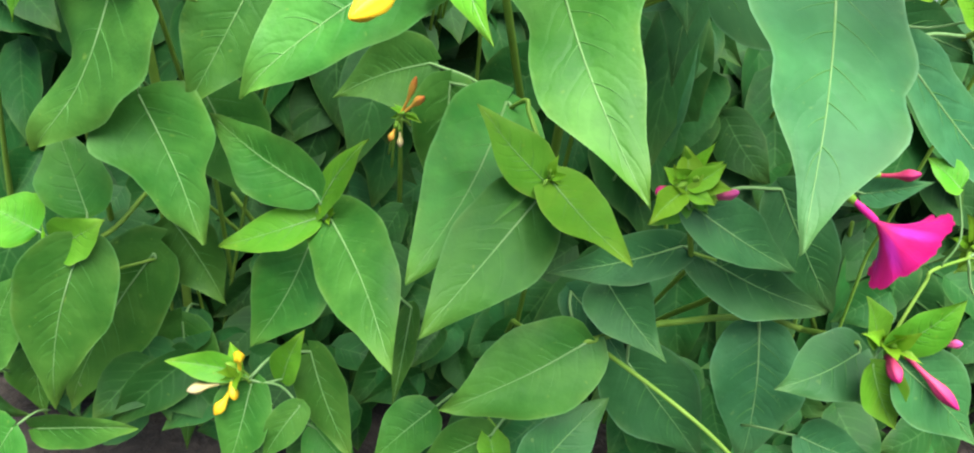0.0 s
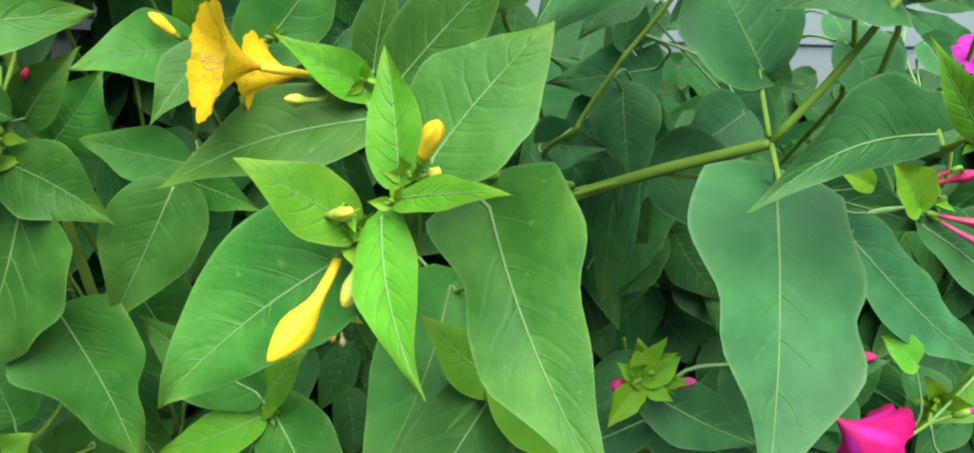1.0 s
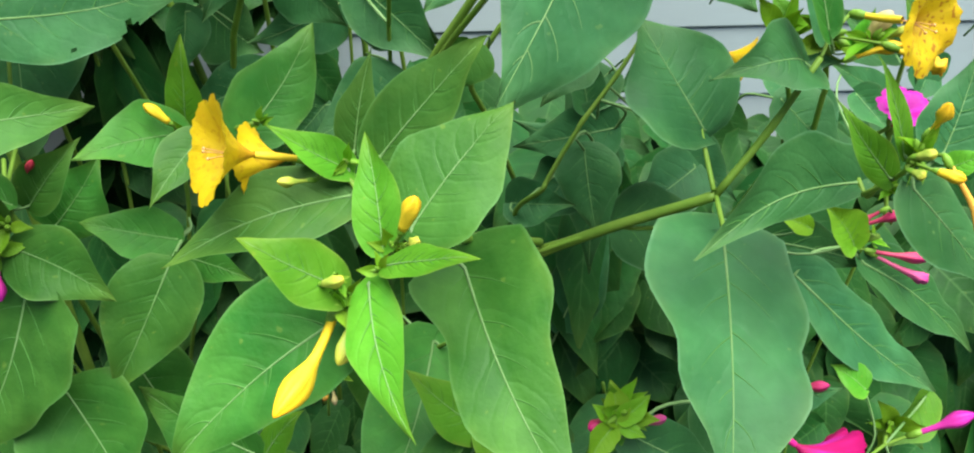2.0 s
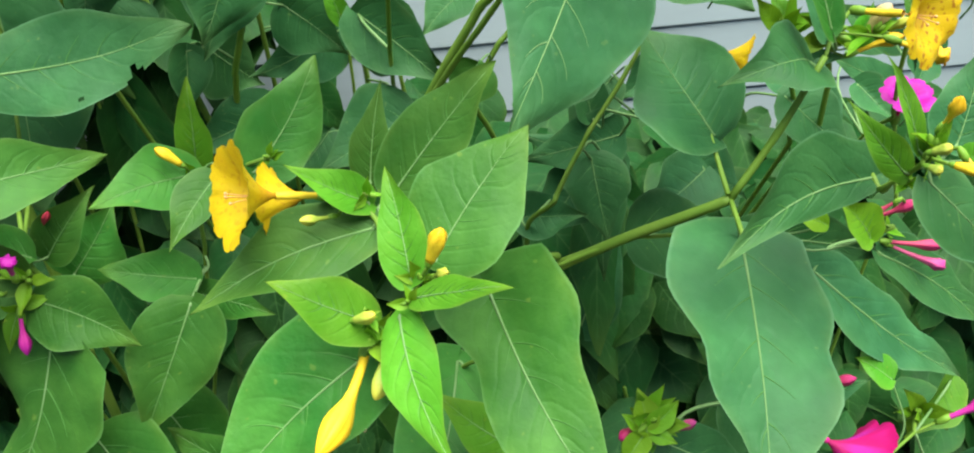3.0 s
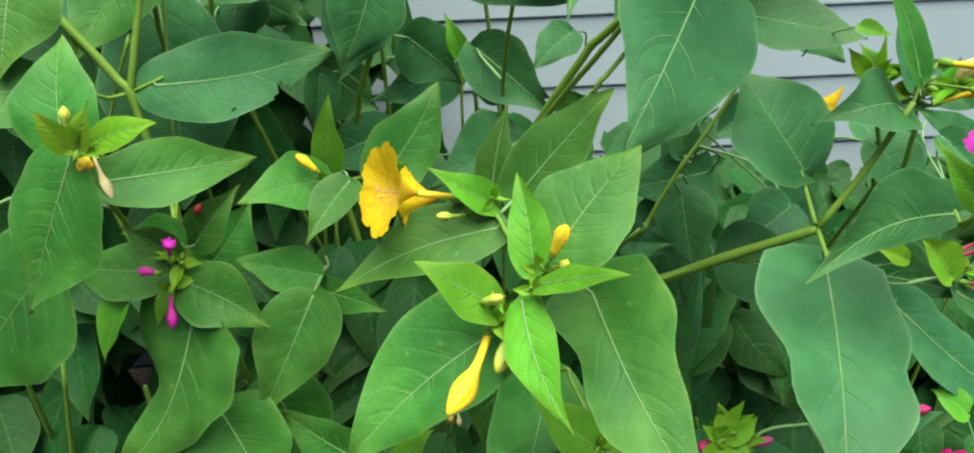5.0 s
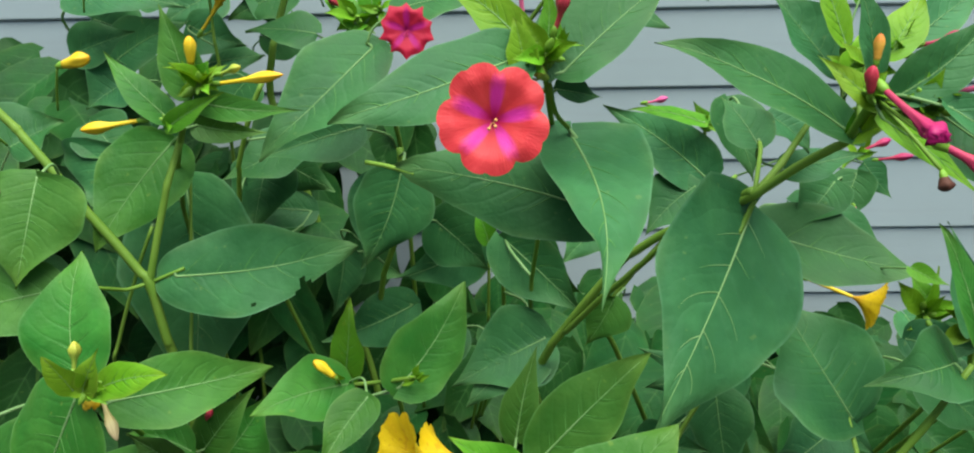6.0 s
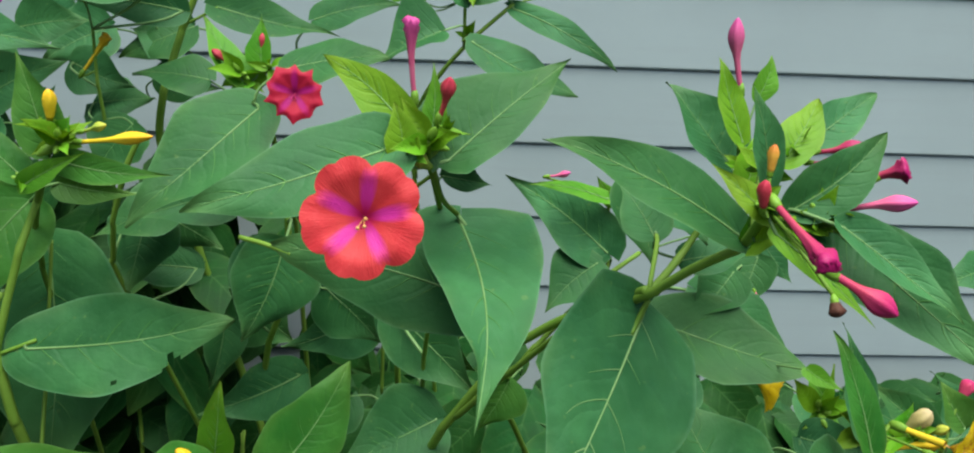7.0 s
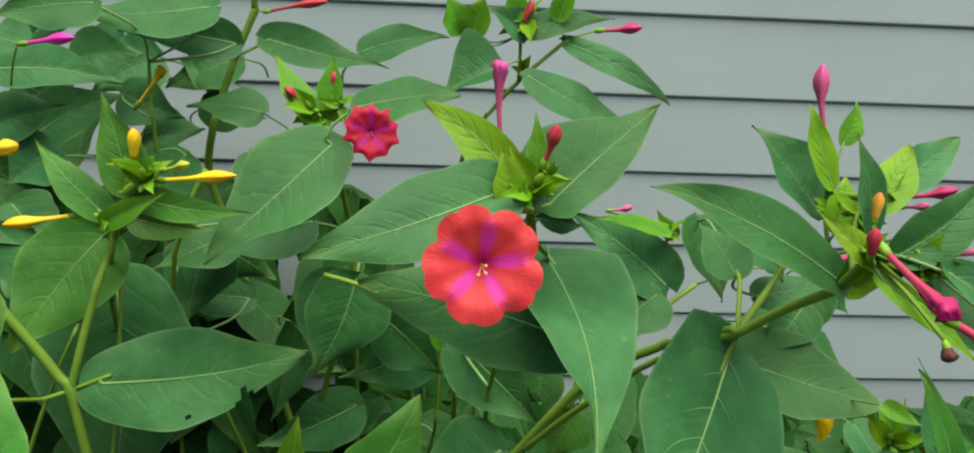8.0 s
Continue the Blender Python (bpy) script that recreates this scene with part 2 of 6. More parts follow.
STAR = {"yellow": tissue("petal_tube_yellow", (0.4752, 0.3274, 0.0106), (0.5016, 0.3696, 0.0264), 0.55, 50),
        "red": tissue("petal_tube_magenta", (0.3696, 0.0158, 0.0845), (0.3907, 0.0264, 0.1162), 0.55, 50),
        "crimson": tissue("petal_tube_crimson", (0.3696, 0.0158, 0.0739), (0.3907, 0.0264, 0.0950), 0.55, 50),
        "violet": tissue("petal_tube_dark_crimson", (0.2400, 0.0063, 0.0400), (0.2900, 0.0120, 0.0600), 0.55, 50),
        "magenta": tissue("petal_tube_violet", (0.3590, 0.0063, 0.1162), (0.3907, 0.0158, 0.1584), 0.55, 50)}
BUD = {
    "yellow": tissue("bud_yellow", (0.4488, 0.3102, 0.0106), (0.5016, 0.3696, 0.0198), 0.5, 70, along=((0.5016, 0.2500, 0.0050), 0.45, 1.0)),
    "yellowgreen": tissue("bud_yellow_green", (0.1584, 0.2323, 0.0264), (0.2218, 0.2746, 0.0370), 0.5, 70, along=((0.3274, 0.3062, 0.0317), 0.4, 1.0)),
    "orange": tissue("bud_orange", (0.4013, 0.2429, 0.0317), (0.4224, 0.1901, 0.0264), 0.5, 70, along=((0.3379, 0.0634, 0.0158), 0.45, 1.0)),
    "magenta": tissue("bud_magenta", (0.2851, 0.0238, 0.0528), (0.3168, 0.0317, 0.0792), 0.5, 70, along=((0.2640, 0.0053, 0.0792), 0.35, 0.9)),
    "violet": tissue("bud_violet", (0.3168, 0.0158, 0.1478), (0.3485, 0.0211, 0.1901), 0.5, 70, along=((0.3062, 0.0063, 0.2112), 0.4, 1.0)),
    "pink": tissue("bud_pink", (0.3900, 0.0600, 0.1300), (0.4300, 0.0950, 0.1650), 0.5, 70, along=((0.3700, 0.0400, 0.1750), 0.4, 0.9)),
    "red": tissue("bud_red", (0.2957, 0.0264, 0.0370), (0.3274, 0.0475, 0.0475), 0.5, 70, along=((0.2746, 0.0079, 0.0317), 0.4, 1.0)),
    "cream": tissue("bud_withered_cream", (0.3274, 0.2640, 0.0845), (0.3485, 0.2957, 0.1373), 0.6, 90, along=((0.2904, 0.2218, 0.1267), 0.5, 1.0)),
    "brown": tissue("bud_withered_brown", (0.0370, 0.0132, 0.0095), (0.0686, 0.0264, 0.0158), 0.7, 150),
}
ANTHER = tissue("anther_orange", (0.4488, 0.2112, 0.0634), (0.4752, 0.2746, 0.1056), 0.6, 200)


def siding_material():
    m, nt, bsdf = mat("vinyl_siding_pale_grey")
    pos = nt.nodes.new("ShaderNodeNewGeometry").outputs["Position"]
    mp = nt.nodes.new("ShaderNodeMapping")
    mp.inputs["Scale"].default_value = (1.0, 1.0, 14.0)
    nt.links.new(pos, mp.inputs["Vector"])
    streak, grime, grain = noise_tex(nt, 6.0, 5, mp.outputs[0]), noise_tex(nt, 5.0, 5, pos), noise_tex(nt, 260.0, 3, mp.outputs[0])
    col = mix(nt, ramp(nt, grime, [(0.35, (0, 0, 0)), (0.75, (1, 1, 1))]), (0.275, 0.333, 0.327), (0.250, 0.302, 0.297))
    col = mix(nt, math_node(nt, "MULTIPLY", ramp(nt, streak, [(0.5, (0, 0, 0)), (0.85, (1, 1, 1))]), 0.35), col, (0.236, 0.276, 0.268))
    nt.links.new(col, bsdf.inputs["Base Color"])
    bsdf.inputs["Roughness"].default_value = 0.55
    bump(nt, bsdf, math_node(nt, "ADD", grain, math_node(nt, "MULTIPLY", streak, 0.6)), 0.25, 0.001)
    return m


SIDING = siding_material()


def soil_material():
    m, nt, bsdf = mat("dark_garden_soil")
    pos = nt.nodes.new("ShaderNodeNewGeometry").outputs["Position"]
    n1, n2 = noise_tex(nt, 9.0, 6, pos), noise_tex(nt, 90.0, 5, pos)
    col = mix(nt, ramp(nt, n2, [(0.35, (0, 0, 0)), (0.7, (1, 1, 1))]), (0.015, 0.0105, 0.007), (0.042, 0.030, 0.021))
    col = mix(nt, math_node(nt, "MULTIPLY", n1, 0.5), col, (0.024, 0.020, 0.0135))
    nt.links.new(col, bsdf.inputs["Base Color"])
    bsdf.inputs["Roughness"].default_value = 0.95
    bump(nt, bsdf, math_node(nt, "ADD", n1, n2), 0.9, 0.01)
    return m


SOIL = soil_material()


# ---- builders ----
def part(name, bm, material, parent=None, label=""):
    """Links a bmesh as one smooth mesh object under a thing or a part."""
    me = bpy.data.meshes.new(name)
    bm.normal_update()
    bm.to_mesh(me)
    bm.free()
    me.polygons.foreach_set("use_smooth", [True] * len(me.polygons))
    for m in material if isinstance(material, (list, tuple)) else (material,):
        me.materials.append(m)
    ob = new(name, me)
    if parent is not None:
        ob.parent = parent
    if label:
        tagged(ob, label=label)
    return ob


def smooth_line(points, steps):
    """A Catmull-Rom line through the points."""
    p = [Vector(q) for q in points]
    p = [p[0] * 2 - p[1]] + p + [p[-1] * 2 - p[-2]]
    out = []
    for i in range(1, len(p) - 2):
        for k in range(steps):
            t = k / steps
            a, b, c, d = p[i - 1], p[i], p[i + 1], p[i + 2]
            out.append(0.5 * (2 * b + (c - a) * t + (2 * a - 5 * b + 4 * c - d) * t * t + (3 * b - a - 3 * c + d) * t ** 3))
    return out + [p[-2]]


def tube(bm, line, radii, sides=7, cap=True):
    """A round tube along a line; v of the UV runs along it."""
    uv = bm.loops.layers.uv.verify()
    rings, side = [], None
    for i, q in enumerate(line):
        way = (line[min(i + 1, len(line) - 1)] - line[max(i - 1, 0)]).normalized()
        if side is None:
            side = way.orthogonal().normalized()
        side = (side - way * side.dot(way)).normalized()
        up = way.cross(side)
        rings.append([bm.verts.new(q + radii[i] * (math.cos(a) * side + math.sin(a) * up)) for a in (2 * math.pi * k / sides for k in range(sides))])
    n = len(rings)
    for i in range(n - 1):
        for k in range(sides):
            face = bm.faces.new((rings[i][k], rings[i][(k + 1) % sides], rings[i + 1][(k + 1) % sides], rings[i + 1][k]))
            for loop, (a, b) in zip(face.loops, ((k, i), (k + 1, i), (k + 1, i + 1), (k, i + 1))):
                loop[uv].uv = (a / sides, b / (n - 1))
    if cap:
        for ring, flip, v in ((rings[0], True, 0), (rings[-1], False, 1)):
            face = bm.faces.new(ring[::-1] if flip else ring)
            for loop in face.loops:
                loop[uv].uv = (0.5, v)


def blade_frame(base, tip, twist):
    along = tip - base
    a = along.normalized()
    n = Vector((0, -0.8, 0.6))
    n = (n - a * n.dot(a)).normalized()
    w = a.cross(n)
    c, s = math.cos(radians(twist)), math.sin(radians(twist))
    n = n * c + w * s
    return along, n, a.cross(n)


RIM_AT = (0.0, 0.08, 0.25, 0.42, 0.58, 0.74, 0.88, 1.0)


def rim_width(shares, u):
    """Half the blade's width at u, smoothly through the shares of its full width at six stations."""
    line = (shares[0] * 0.92, *shares, 0.0)
    i = max(k for k in range(7) if RIM_AT[k] <= u or k == 0)
    t = (u - RIM_AT[i]) / (RIM_AT[i + 1] - RIM_AT[i])
    a, b, c, d = line[max(i - 1, 0)], line[i], line[i + 1], line[min(i + 2, 7)]
    return max(0.0, 0.5 * (2 * b + (c - a) * t + (2 * a - 5 * b + 4 * c - d) * t * t + (3 * b - a - 3 * c + d) * t ** 3)) * min(1.0, u / 0.05) ** 0.42


def blade(bm, base, tip, width, twist, bend, wide, rng, rows=16, cols=5, ragged=0.0, bitten=False, sway=None, plus=None, minus=None):
    """A heart-shaped pointed leaf blade from base to tip: arched, folded along the midrib, with a wavy rim.
    sway: how far the midrib bows sideways; plus, minus: the outline of either half, for a lopsided leaf."""
    uv = bm.loops.layers.uv.verify()
    along, n, w = blade_frame(base, tip, twist)
    length = along.length
    rise = 0.38
    fall = rise * (1 - wide) / wide
    peak = wide ** rise * (1 - wide) ** fall
    fold, lean, ph = rng.uniform(0.08, 0.30), rng.uniform(-0.05, 0.05), rng.uniform(0, 6.3)
    sway = lean if sway is None else sway
    lobes = [rng.uniform(0.05, 0.13) for _ in range(2)]
    cup = rng.uniform(-0.10, 0.18)
    curl = rng.uniform(-0.25, 0.55)
    fold = fold if length > 0.06 else fold * 2
    rough_rim = rng.uniform(0.02, 0.06) + ragged * 0.4
    if bitten:
        rows, cols = 40, 12

    def at(u, v):
        half = 0.5 * width * (max(u, 0) ** rise * (1 - u) ** fall / peak)
        k = min(max((u - 0.38) / 0.62, 0.0), 1.0)
        half *= 1 - 0.50 * k * k * (3 - 2 * k)
        if plus:
            half = width * rim_width(plus if v > 0 else minus, u)
        if ragged:
            half *= 1 + ragged * (abs(math.sin(8.0 * u + ph + (0.9 if v > 0 else 0))) - 0.5) * min(1.0, 4 * u)
        half *= 1 + rough_rim * math.sin(9 * u + ph + (2.1 if v > 0 else 0)) + 0.5 * rough_rim * math.sin(21 * u + 2 * ph + (1.3 if v < 0 else 0))
        back = -lobes[v > 0] * abs(v) ** 1.3 * (1 - u) ** 7
        lift = bend * length * (4 * u * (1 - u)) + fold * abs(v) * half - cup * half * v * v
        lift += 0.05 * width * math.sin(6.5 * u + ph + (1.7 if v > 0 else 0)) * v * v
        lift += 0.018 * width * math.sin(15 * u + 2 * ph + (0.8 if v > 0 else 0)) * abs(v) ** 3
        lift += curl * length * max(0.0, u - 0.55) ** 2 * (1 - u) * 4
        bow = sway * length * math.sin(math.pi * u)
        return base + along * (u + back) + n * lift + w * (v * half + bow)

    us = [0.0] + [((i / rows) ** 1.45) for i in range(1, rows)] + [1.0]
    us[-1] = 0.999
    grid = [[bm.verts.new(at(u, j / cols)) for j in range(-cols, cols + 1)] for u in us]
    for i in range(rows):
        for j in range(2 * cols):
            if bitten:
                p, q = (us[i] + us[i + 1]) / 2, (j + 0.5) / cols - 1
                if ((p - 0.68) / 0.035) ** 2 + ((q - 0.95) / 0.32) ** 2 < 1.0 + 0.5 * math.sin(5 * j) or ((p - 0.40) / 0.012) ** 2 + ((q - 0.78) / 0.06) ** 2 < 1:
                    continue
            face = bm.faces.new((grid[i][j], grid[i][j + 1], grid[i + 1][j + 1], grid[i + 1][j]))
            for loop, (a, b) in zip(face.loops, ((i, j), (i, j + 1), (i + 1, j + 1), (i + 1, j))):
                loop[uv].uv = (us[a], b / (2 * cols))
    return at, n, us


plants = {}


def plant(label, foot):
    """A plant: an Empty at its foot on the soil, under which its stems, leaves, buds and flowers hang."""
    ob = new("four_o_clock_plant")
    ob.location = (foot[0], foot[1], 0.0)
    tagged(ob, label=label, category="plant", group="row of flowering plants")
    bpy.context.view_layer.update()
    plants[ob.name] = dict(stems=[], foot=Vector((foot[0], foot[1], 0.0)), rng=random.Random(len(plants) + 5))
    return ob


def under(ob, parent):
    ob.matrix_parent_inverse = Matrix.Translation(-parent.location) if parent.parent is None else Matrix.Identity(4)
    return ob


def stem(owner, thick, thin, points, rooted=False):
    info = plants[owner.name]
    pts = [Vector(p) for p in points]
    if rooted:
        if pts[0].z > pts[-1].z:
            pts.reverse()
            thick, thin = thin, thick
        foot, p0, rng = info["foot"], pts[0], info["rng"]
        spot = foot + Vector((rng.uniform(-0.03, 0.03), rng.uniform(-0.03, 0.03), -0.01))
        lead = p0 + (p0 - pts[1]).normalized() * 0.03 + (Vector((0, 0.010, -0.02)) if p0.z > 0.58 else Vector((0, 0.025, 0)))
        lead.z = min(lead.z, p0.z - 0.02)
        pts = [spot, spot.lerp(lead, 0.5) + Vector((0.0, 0.03, 0.03)), lead] + pts
        thick *= 1.25
    full = [pts[0]]
    for a, b in zip(pts, pts[1:]):
        if (b - a).length > 0.05:
            full += [a.lerp(b, 0.15), a.lerp(b, 0.5) + Vector((0, 0, 0.0012)), a.lerp(b, 0.85)]
        full.append(b)
    line = smooth_line(full, 4)
    count = len(line) - 1
    radii = [thick + (thin - thick) * i / count for i in range(count + 1)]
    if not rooted or len(points) > 2:
        for q in points[1:-1]:
            j = min(range(count + 1), key=lambda i: (line[i] - Vector(q)).length)
            if thick > 0.002:
                radii[j] *= 1.16
    bm = bmesh.new()
    tube(bm, line, radii, 9)
    under(part("stem", bm, STEM if thick > 0.0009 else RIB, owner), owner)
    info["stems"].append(line)


def leaf(owner, base, tip, width, kind, twist=0, bend=0.07, wide=0.34, ragged=0.0, bitten=False, sway=None, plus=None, minus=None, veined=False):
    """A leaf: blade, raised pale midrib and a petiole to the nearest stem."""
    info = plants[owner.name]
    rng = info["rng"]
    base, tip = Vector(base), Vector(tip)
    bm = bmesh.new()
    at, n, us = blade(bm, base, tip, width, twist, bend, wide, rng, rows=24 if plus else 16, ragged=ragged, bitten=bitten, sway=sway, plus=plus, minus=minus)
    ob = under(part("leaf", bm, LEAF[kind], owner), owner)
    ob.matrix_parent_inverse = Matrix.Translation(-owner.location)
    length = (tip - base).length
    near = min((q for line in info["stems"] for q in line), key=lambda q: (q - base).length)
    away = (base - tip).normalized()
    gap = (near - base).length
    if gap > 0.09:
        near = base + away * 0.025 + Vector((0, 0.03, -0.035))
        gap = 0.05
    line = [base]
    if gap > 0.003:
        line = smooth_line([near, base.lerp(near, 0.5) + away * gap * 0.18, base], 4)
    ribs = line + [at(u, 0) + n * 0.0001 for u in us[1:-1]]
    thick = min(0.0014, 0.0005 + 0.010 * length)
    stout = min(0.86, 0.40 + 3.4 * length)
    radii = [thick * (0.95 - 0.15 * i / len(line)) for i in range(len(line))] + [thick * stout * (0.62 + 0.24 * min(1.0, length / 0.12)) * (1.0 - 0.90 * u ** 0.6) for u in us[1:-1]]
    bm = bmesh.new()
    tube(bm, ribs, radii, 6)
    main = len(bm.faces)
    if length > 0.035:
        for k in range(5 if length > 0.06 else 4):
            for sign in (-1, 1):
                u0 = 0.03 + 0.155 * k + rng.uniform(0, 0.05) + (0.03 if sign > 0 else 0)
                reach = rng.uniform(0.25, 0.6)
                line = []
                for i in range(7):
                    v = reach * i / 6
                    line.append(at(min(u0 + (0.20 * v + 0.16 * v * v) * (1 - 0.5 * u0), 0.97), sign * v) + n * 0.00005)
                tube(bm, line, [max(thick * (0.20 + 0.07 * (length > 0.09)) * (1 - 0.13 * i), 0.00005) for i in range(7)], 4, cap=False)
    for face in list(bm.faces)[main:]:
        face.material_index = 1
    rib = part("midrib", bm, (RIB, RIB if veined else VEIN), ob, "pale green midrib and petiole")
    return ob


def flower(owner, base, centre, size, colour, crinkle=False, flare=0.45, turn=0):
    """A trumpet flower: green calyx, slim tube, five notched lobes, a darker star and stamens."""
    info = plants[owner.name]
    rng = info["rng"]
    base, centre = Vector(base), Vector(centre)
    axis = (centre - base).normalized()
    side = axis.orthogonal().normalized()
    up = axis.cross(side)
    radius, length = size / 2, max((centre - base).length, size * (0.5 * flare + 0.45))
    base = centre - axis * length
    bm = bmesh.new()
    uv = bm.loops.layers.uv.verify()
    petals, sub, rings = 5, 12, 13
    total = petals * sub
    start = rng.uniform(0, 6.3) + radians(turn)
    phases = [rng.uniform(0, 6.3) for _ in range(4)]
    grid = []
    for i in range(rings):
        s = i / (rings - 1)
        row = []
        for k in range(total):
            a = start + 2 * math.pi * k / total
            lobe = abs(math.cos(2.5 * (a - start)))
            notch = 1 - 0.17 * (1 - lobe) ** 2.2 - 0.05 * max(0.0, math.cos(5 * (a - start))) ** 12
            if crinkle:
                notch = 1.02 - (0.22 + 0.07 * math.sin(2.3 * a + phases[3])) * abs(math.sin(5 * (a - start))) ** 0.85 - 0.08 * (1 - lobe) ** 3
            r = radius * (0.02 + 0.98 * s ** (1.15 if flare < 1 else 1.6)) * (1 + (notch - 1) * s * s)
            depth = -radius * flare * (1 - s) ** (1.25 if flare < 1 else 1.0) - radius * (0.20 if flare > 0.6 else 0.06) * (1 - s) ** 6
            wave = (1.0 if flare < 0.6 else 0.45) * radius * s * s * (0.050 * abs(math.cos(2.5 * (a - start))) + 0.035 * math.sin(3 * a + phases[0]) + 0.022 * math.sin(11 * a + phases[1]))
            if s > 0.85:
                wave += radius * 0.02 * math.sin(29 * a + phases[2])
            droop = -radius * (0.12 if flare < 0.6 else 0.03) * max(0.0, s - 0.75) * 4
            row.append(bm.verts.new(centre + axis * (depth + wave + droop) + side * (r * math.cos(a)) + up * (r * math.sin(a))))
        grid.append(row)
    for i in range(rings - 1):
        for k in range(total):
            face = bm.faces.new((grid[i][k], grid[i][(k + 1) % total], grid[i + 1][(k + 1) % total], grid[i + 1][k]))
            for loop, (a, b) in zip(face.loops, ((k, i), (k + 1, i), (k + 1, i + 1), (k, i + 1))):
                loop[uv].uv = (a / total, b / (rings - 1))
    head = under(part("flower", bm, LIMB[colour], owner, ("brown-speckled yellow" if colour == "speckled" else colour) + " trumpet flower with five lobes"), owner)
    bm = bmesh.new()
    joint = centre - axis * radius * (flare + 0.19)
    tube(bm, smooth_line([base, base.lerp(joint, 0.55) + up * 0.0006, joint + axis * 0.001], 5), [radius * k for k in (0.06, 0.06, 0.062, 0.065, 0.07, 0.075, 0.075, 0.08, 0.08, 0.075, 0.07)], 8, cap=False)
    part("flower_tube", bm, STAR["yellow" if colour == "speckled" else colour], head)
    bm = bmesh.new()
    tube(bm, [base - axis * 0.004, base - axis * 0.002, base + axis * 0.002, base + axis * 0.006], [0.001, 0.0026, 0.0029, 0.0020], 8)
    part("calyx", bm, CALYX, head)
    for k in range(3):
        bm = bmesh.new()
        lean = side * math.cos(k * 1.26 + 0.4) * radius * 0.10 + up * math.sin(k * 1.26 + 0.4) * radius * 0.10 + Vector((-0.06, 0, -0.10)) * radius
        line = smooth_line([joint, joint.lerp(centre, 0.6) + lean * 0.4, centre + axis * radius * (rng.uniform(-0.02, 0.14) - 0.1 - (0.5 if flare > 1 else 0)) + lean - side * radius * 0.03], 4)
        tube(bm, line, [0.00025] * len(line), 5)
        bmesh.ops.create_icosphere(bm, subdivisions=1, radius=0.036 * radius, matrix=Matrix.Translation(line[-1]))
        part("stamen", bm, STAR[colour] if colour in ("magenta", "violet", "crimson") else ANTHER, head)
    near = min((q for line in info["stems"] for q in line), key=lambda q: (q - base).length)
    if (near - base).length < 0.07:
        bm = bmesh.new()
        line = smooth_line([near, near.lerp(base, 0.5) - axis * 0.004, base - axis * 0.003], 4)
        tube(bm, line, [0.0011] * len(line), 6)
        part("stalk", bm, STEM, head)
    return head


def bud(owner, base, tip, width, colour, curled=False):
    """A closed bud: slim tube that swells into a pleated club, in a small green calyx; curled: a spent flower rolled up at its mouth."""
    info = plants[owner.name]
    rng = info["rng"]
    base, tip = Vector(base), Vector(tip)
    axis = tip - base
    bend = Vector((rng.uniform(-1, 1), 0, rng.uniform(-1, 1))) * axis.length * 0.04
    line = [base + axis * s + bend * math.sin(math.pi * s) for s in (0, 0.12, 0.26, 0.4, 0.50, 0.58, 0.66, 0.74, 0.82, 0.89, 0.94, 0.98, 1.0)]
    if curled:
        shape = (0.17, 0.17, 0.17, 0.18, 0.20, 0.22, 0.25, 0.30, 0.38, 0.46, 0.50, 0.44, 0.30)
    elif axis.length > 3.0 * width:
        shape = (0.20, 0.19, 0.19, 0.21, 0.27, 0.37, 0.46, 0.50, 0.45, 0.34, 0.23, 0.12, 0.03)
    else:
        shape = (0.30, 0.34, 0.40, 0.45, 0.49, 0.5, 0.5, 0.47, 0.41, 0.33, 0.24, 0.13, 0.04)
    bm = bmesh.new()
    tube(bm, line, [width * k for k in shape], 15)
    one = axis.orthogonal().normalized()
    two = axis.cross(one).normalized()
    for v in bm.verts:
        s = (v.co - base).dot(axis) / axis.length_squared
        core = base + axis * s + bend * math.sin(math.pi * min(max(s, 0), 1))
        off = v.co - core
        a = math.atan2(off.dot(one), off.dot(two))
        deep = 0.21 * max(0.0, min(1.0, (s - 0.3) * 3))
        v.co = core + off * (1 + deep * math.cos(5 * a + 3.5 * s))
        if curled and s > 0.8:
            v.co += off * 0.28 * math.sin(9 * a + 40 * s) - axis * 0.03 * math.cos(7 * a)
    tone = {"yellowgreen": "yellow-green", "cream": "withered cream", "brown": "withered brown"}.get(colour, colour)
    ob = under(part("bud", bm, BUD[colour], owner, "spent " + tone + " flower rolled up at its mouth" if curled else "closed " + tone + " bud"), owner)
    way = axis.normalized()
    bm = bmesh.new()
    r = max(width * 0.24, 0.0012)
    tube(bm, [base - way * r * 2.4, base - way * r, base + way * r * 0.8, base + way * r * 2.6], [r * 0.5, r * 1.15, r * 1.2, r * 0.8], 8)
    part("calyx", bm, CALYX, ob)
    near = min((q for line in info["stems"] for q in line), key=lambda q: (q - base).length)
    gap = (near - base).length
    if gap > 0.06:
        near = base - way * 0.02 + Vector((0, 0.015, -0.03))
    bm = bmesh.new()
    stalk = smooth_line([near, near.lerp(base, 0.5) - way * 0.003, base - way * r * 2], 4)
    tube(bm, stalk, [0.0009] * len(stalk), 6)
    part("stalk", bm, STEM, ob)
    return ob


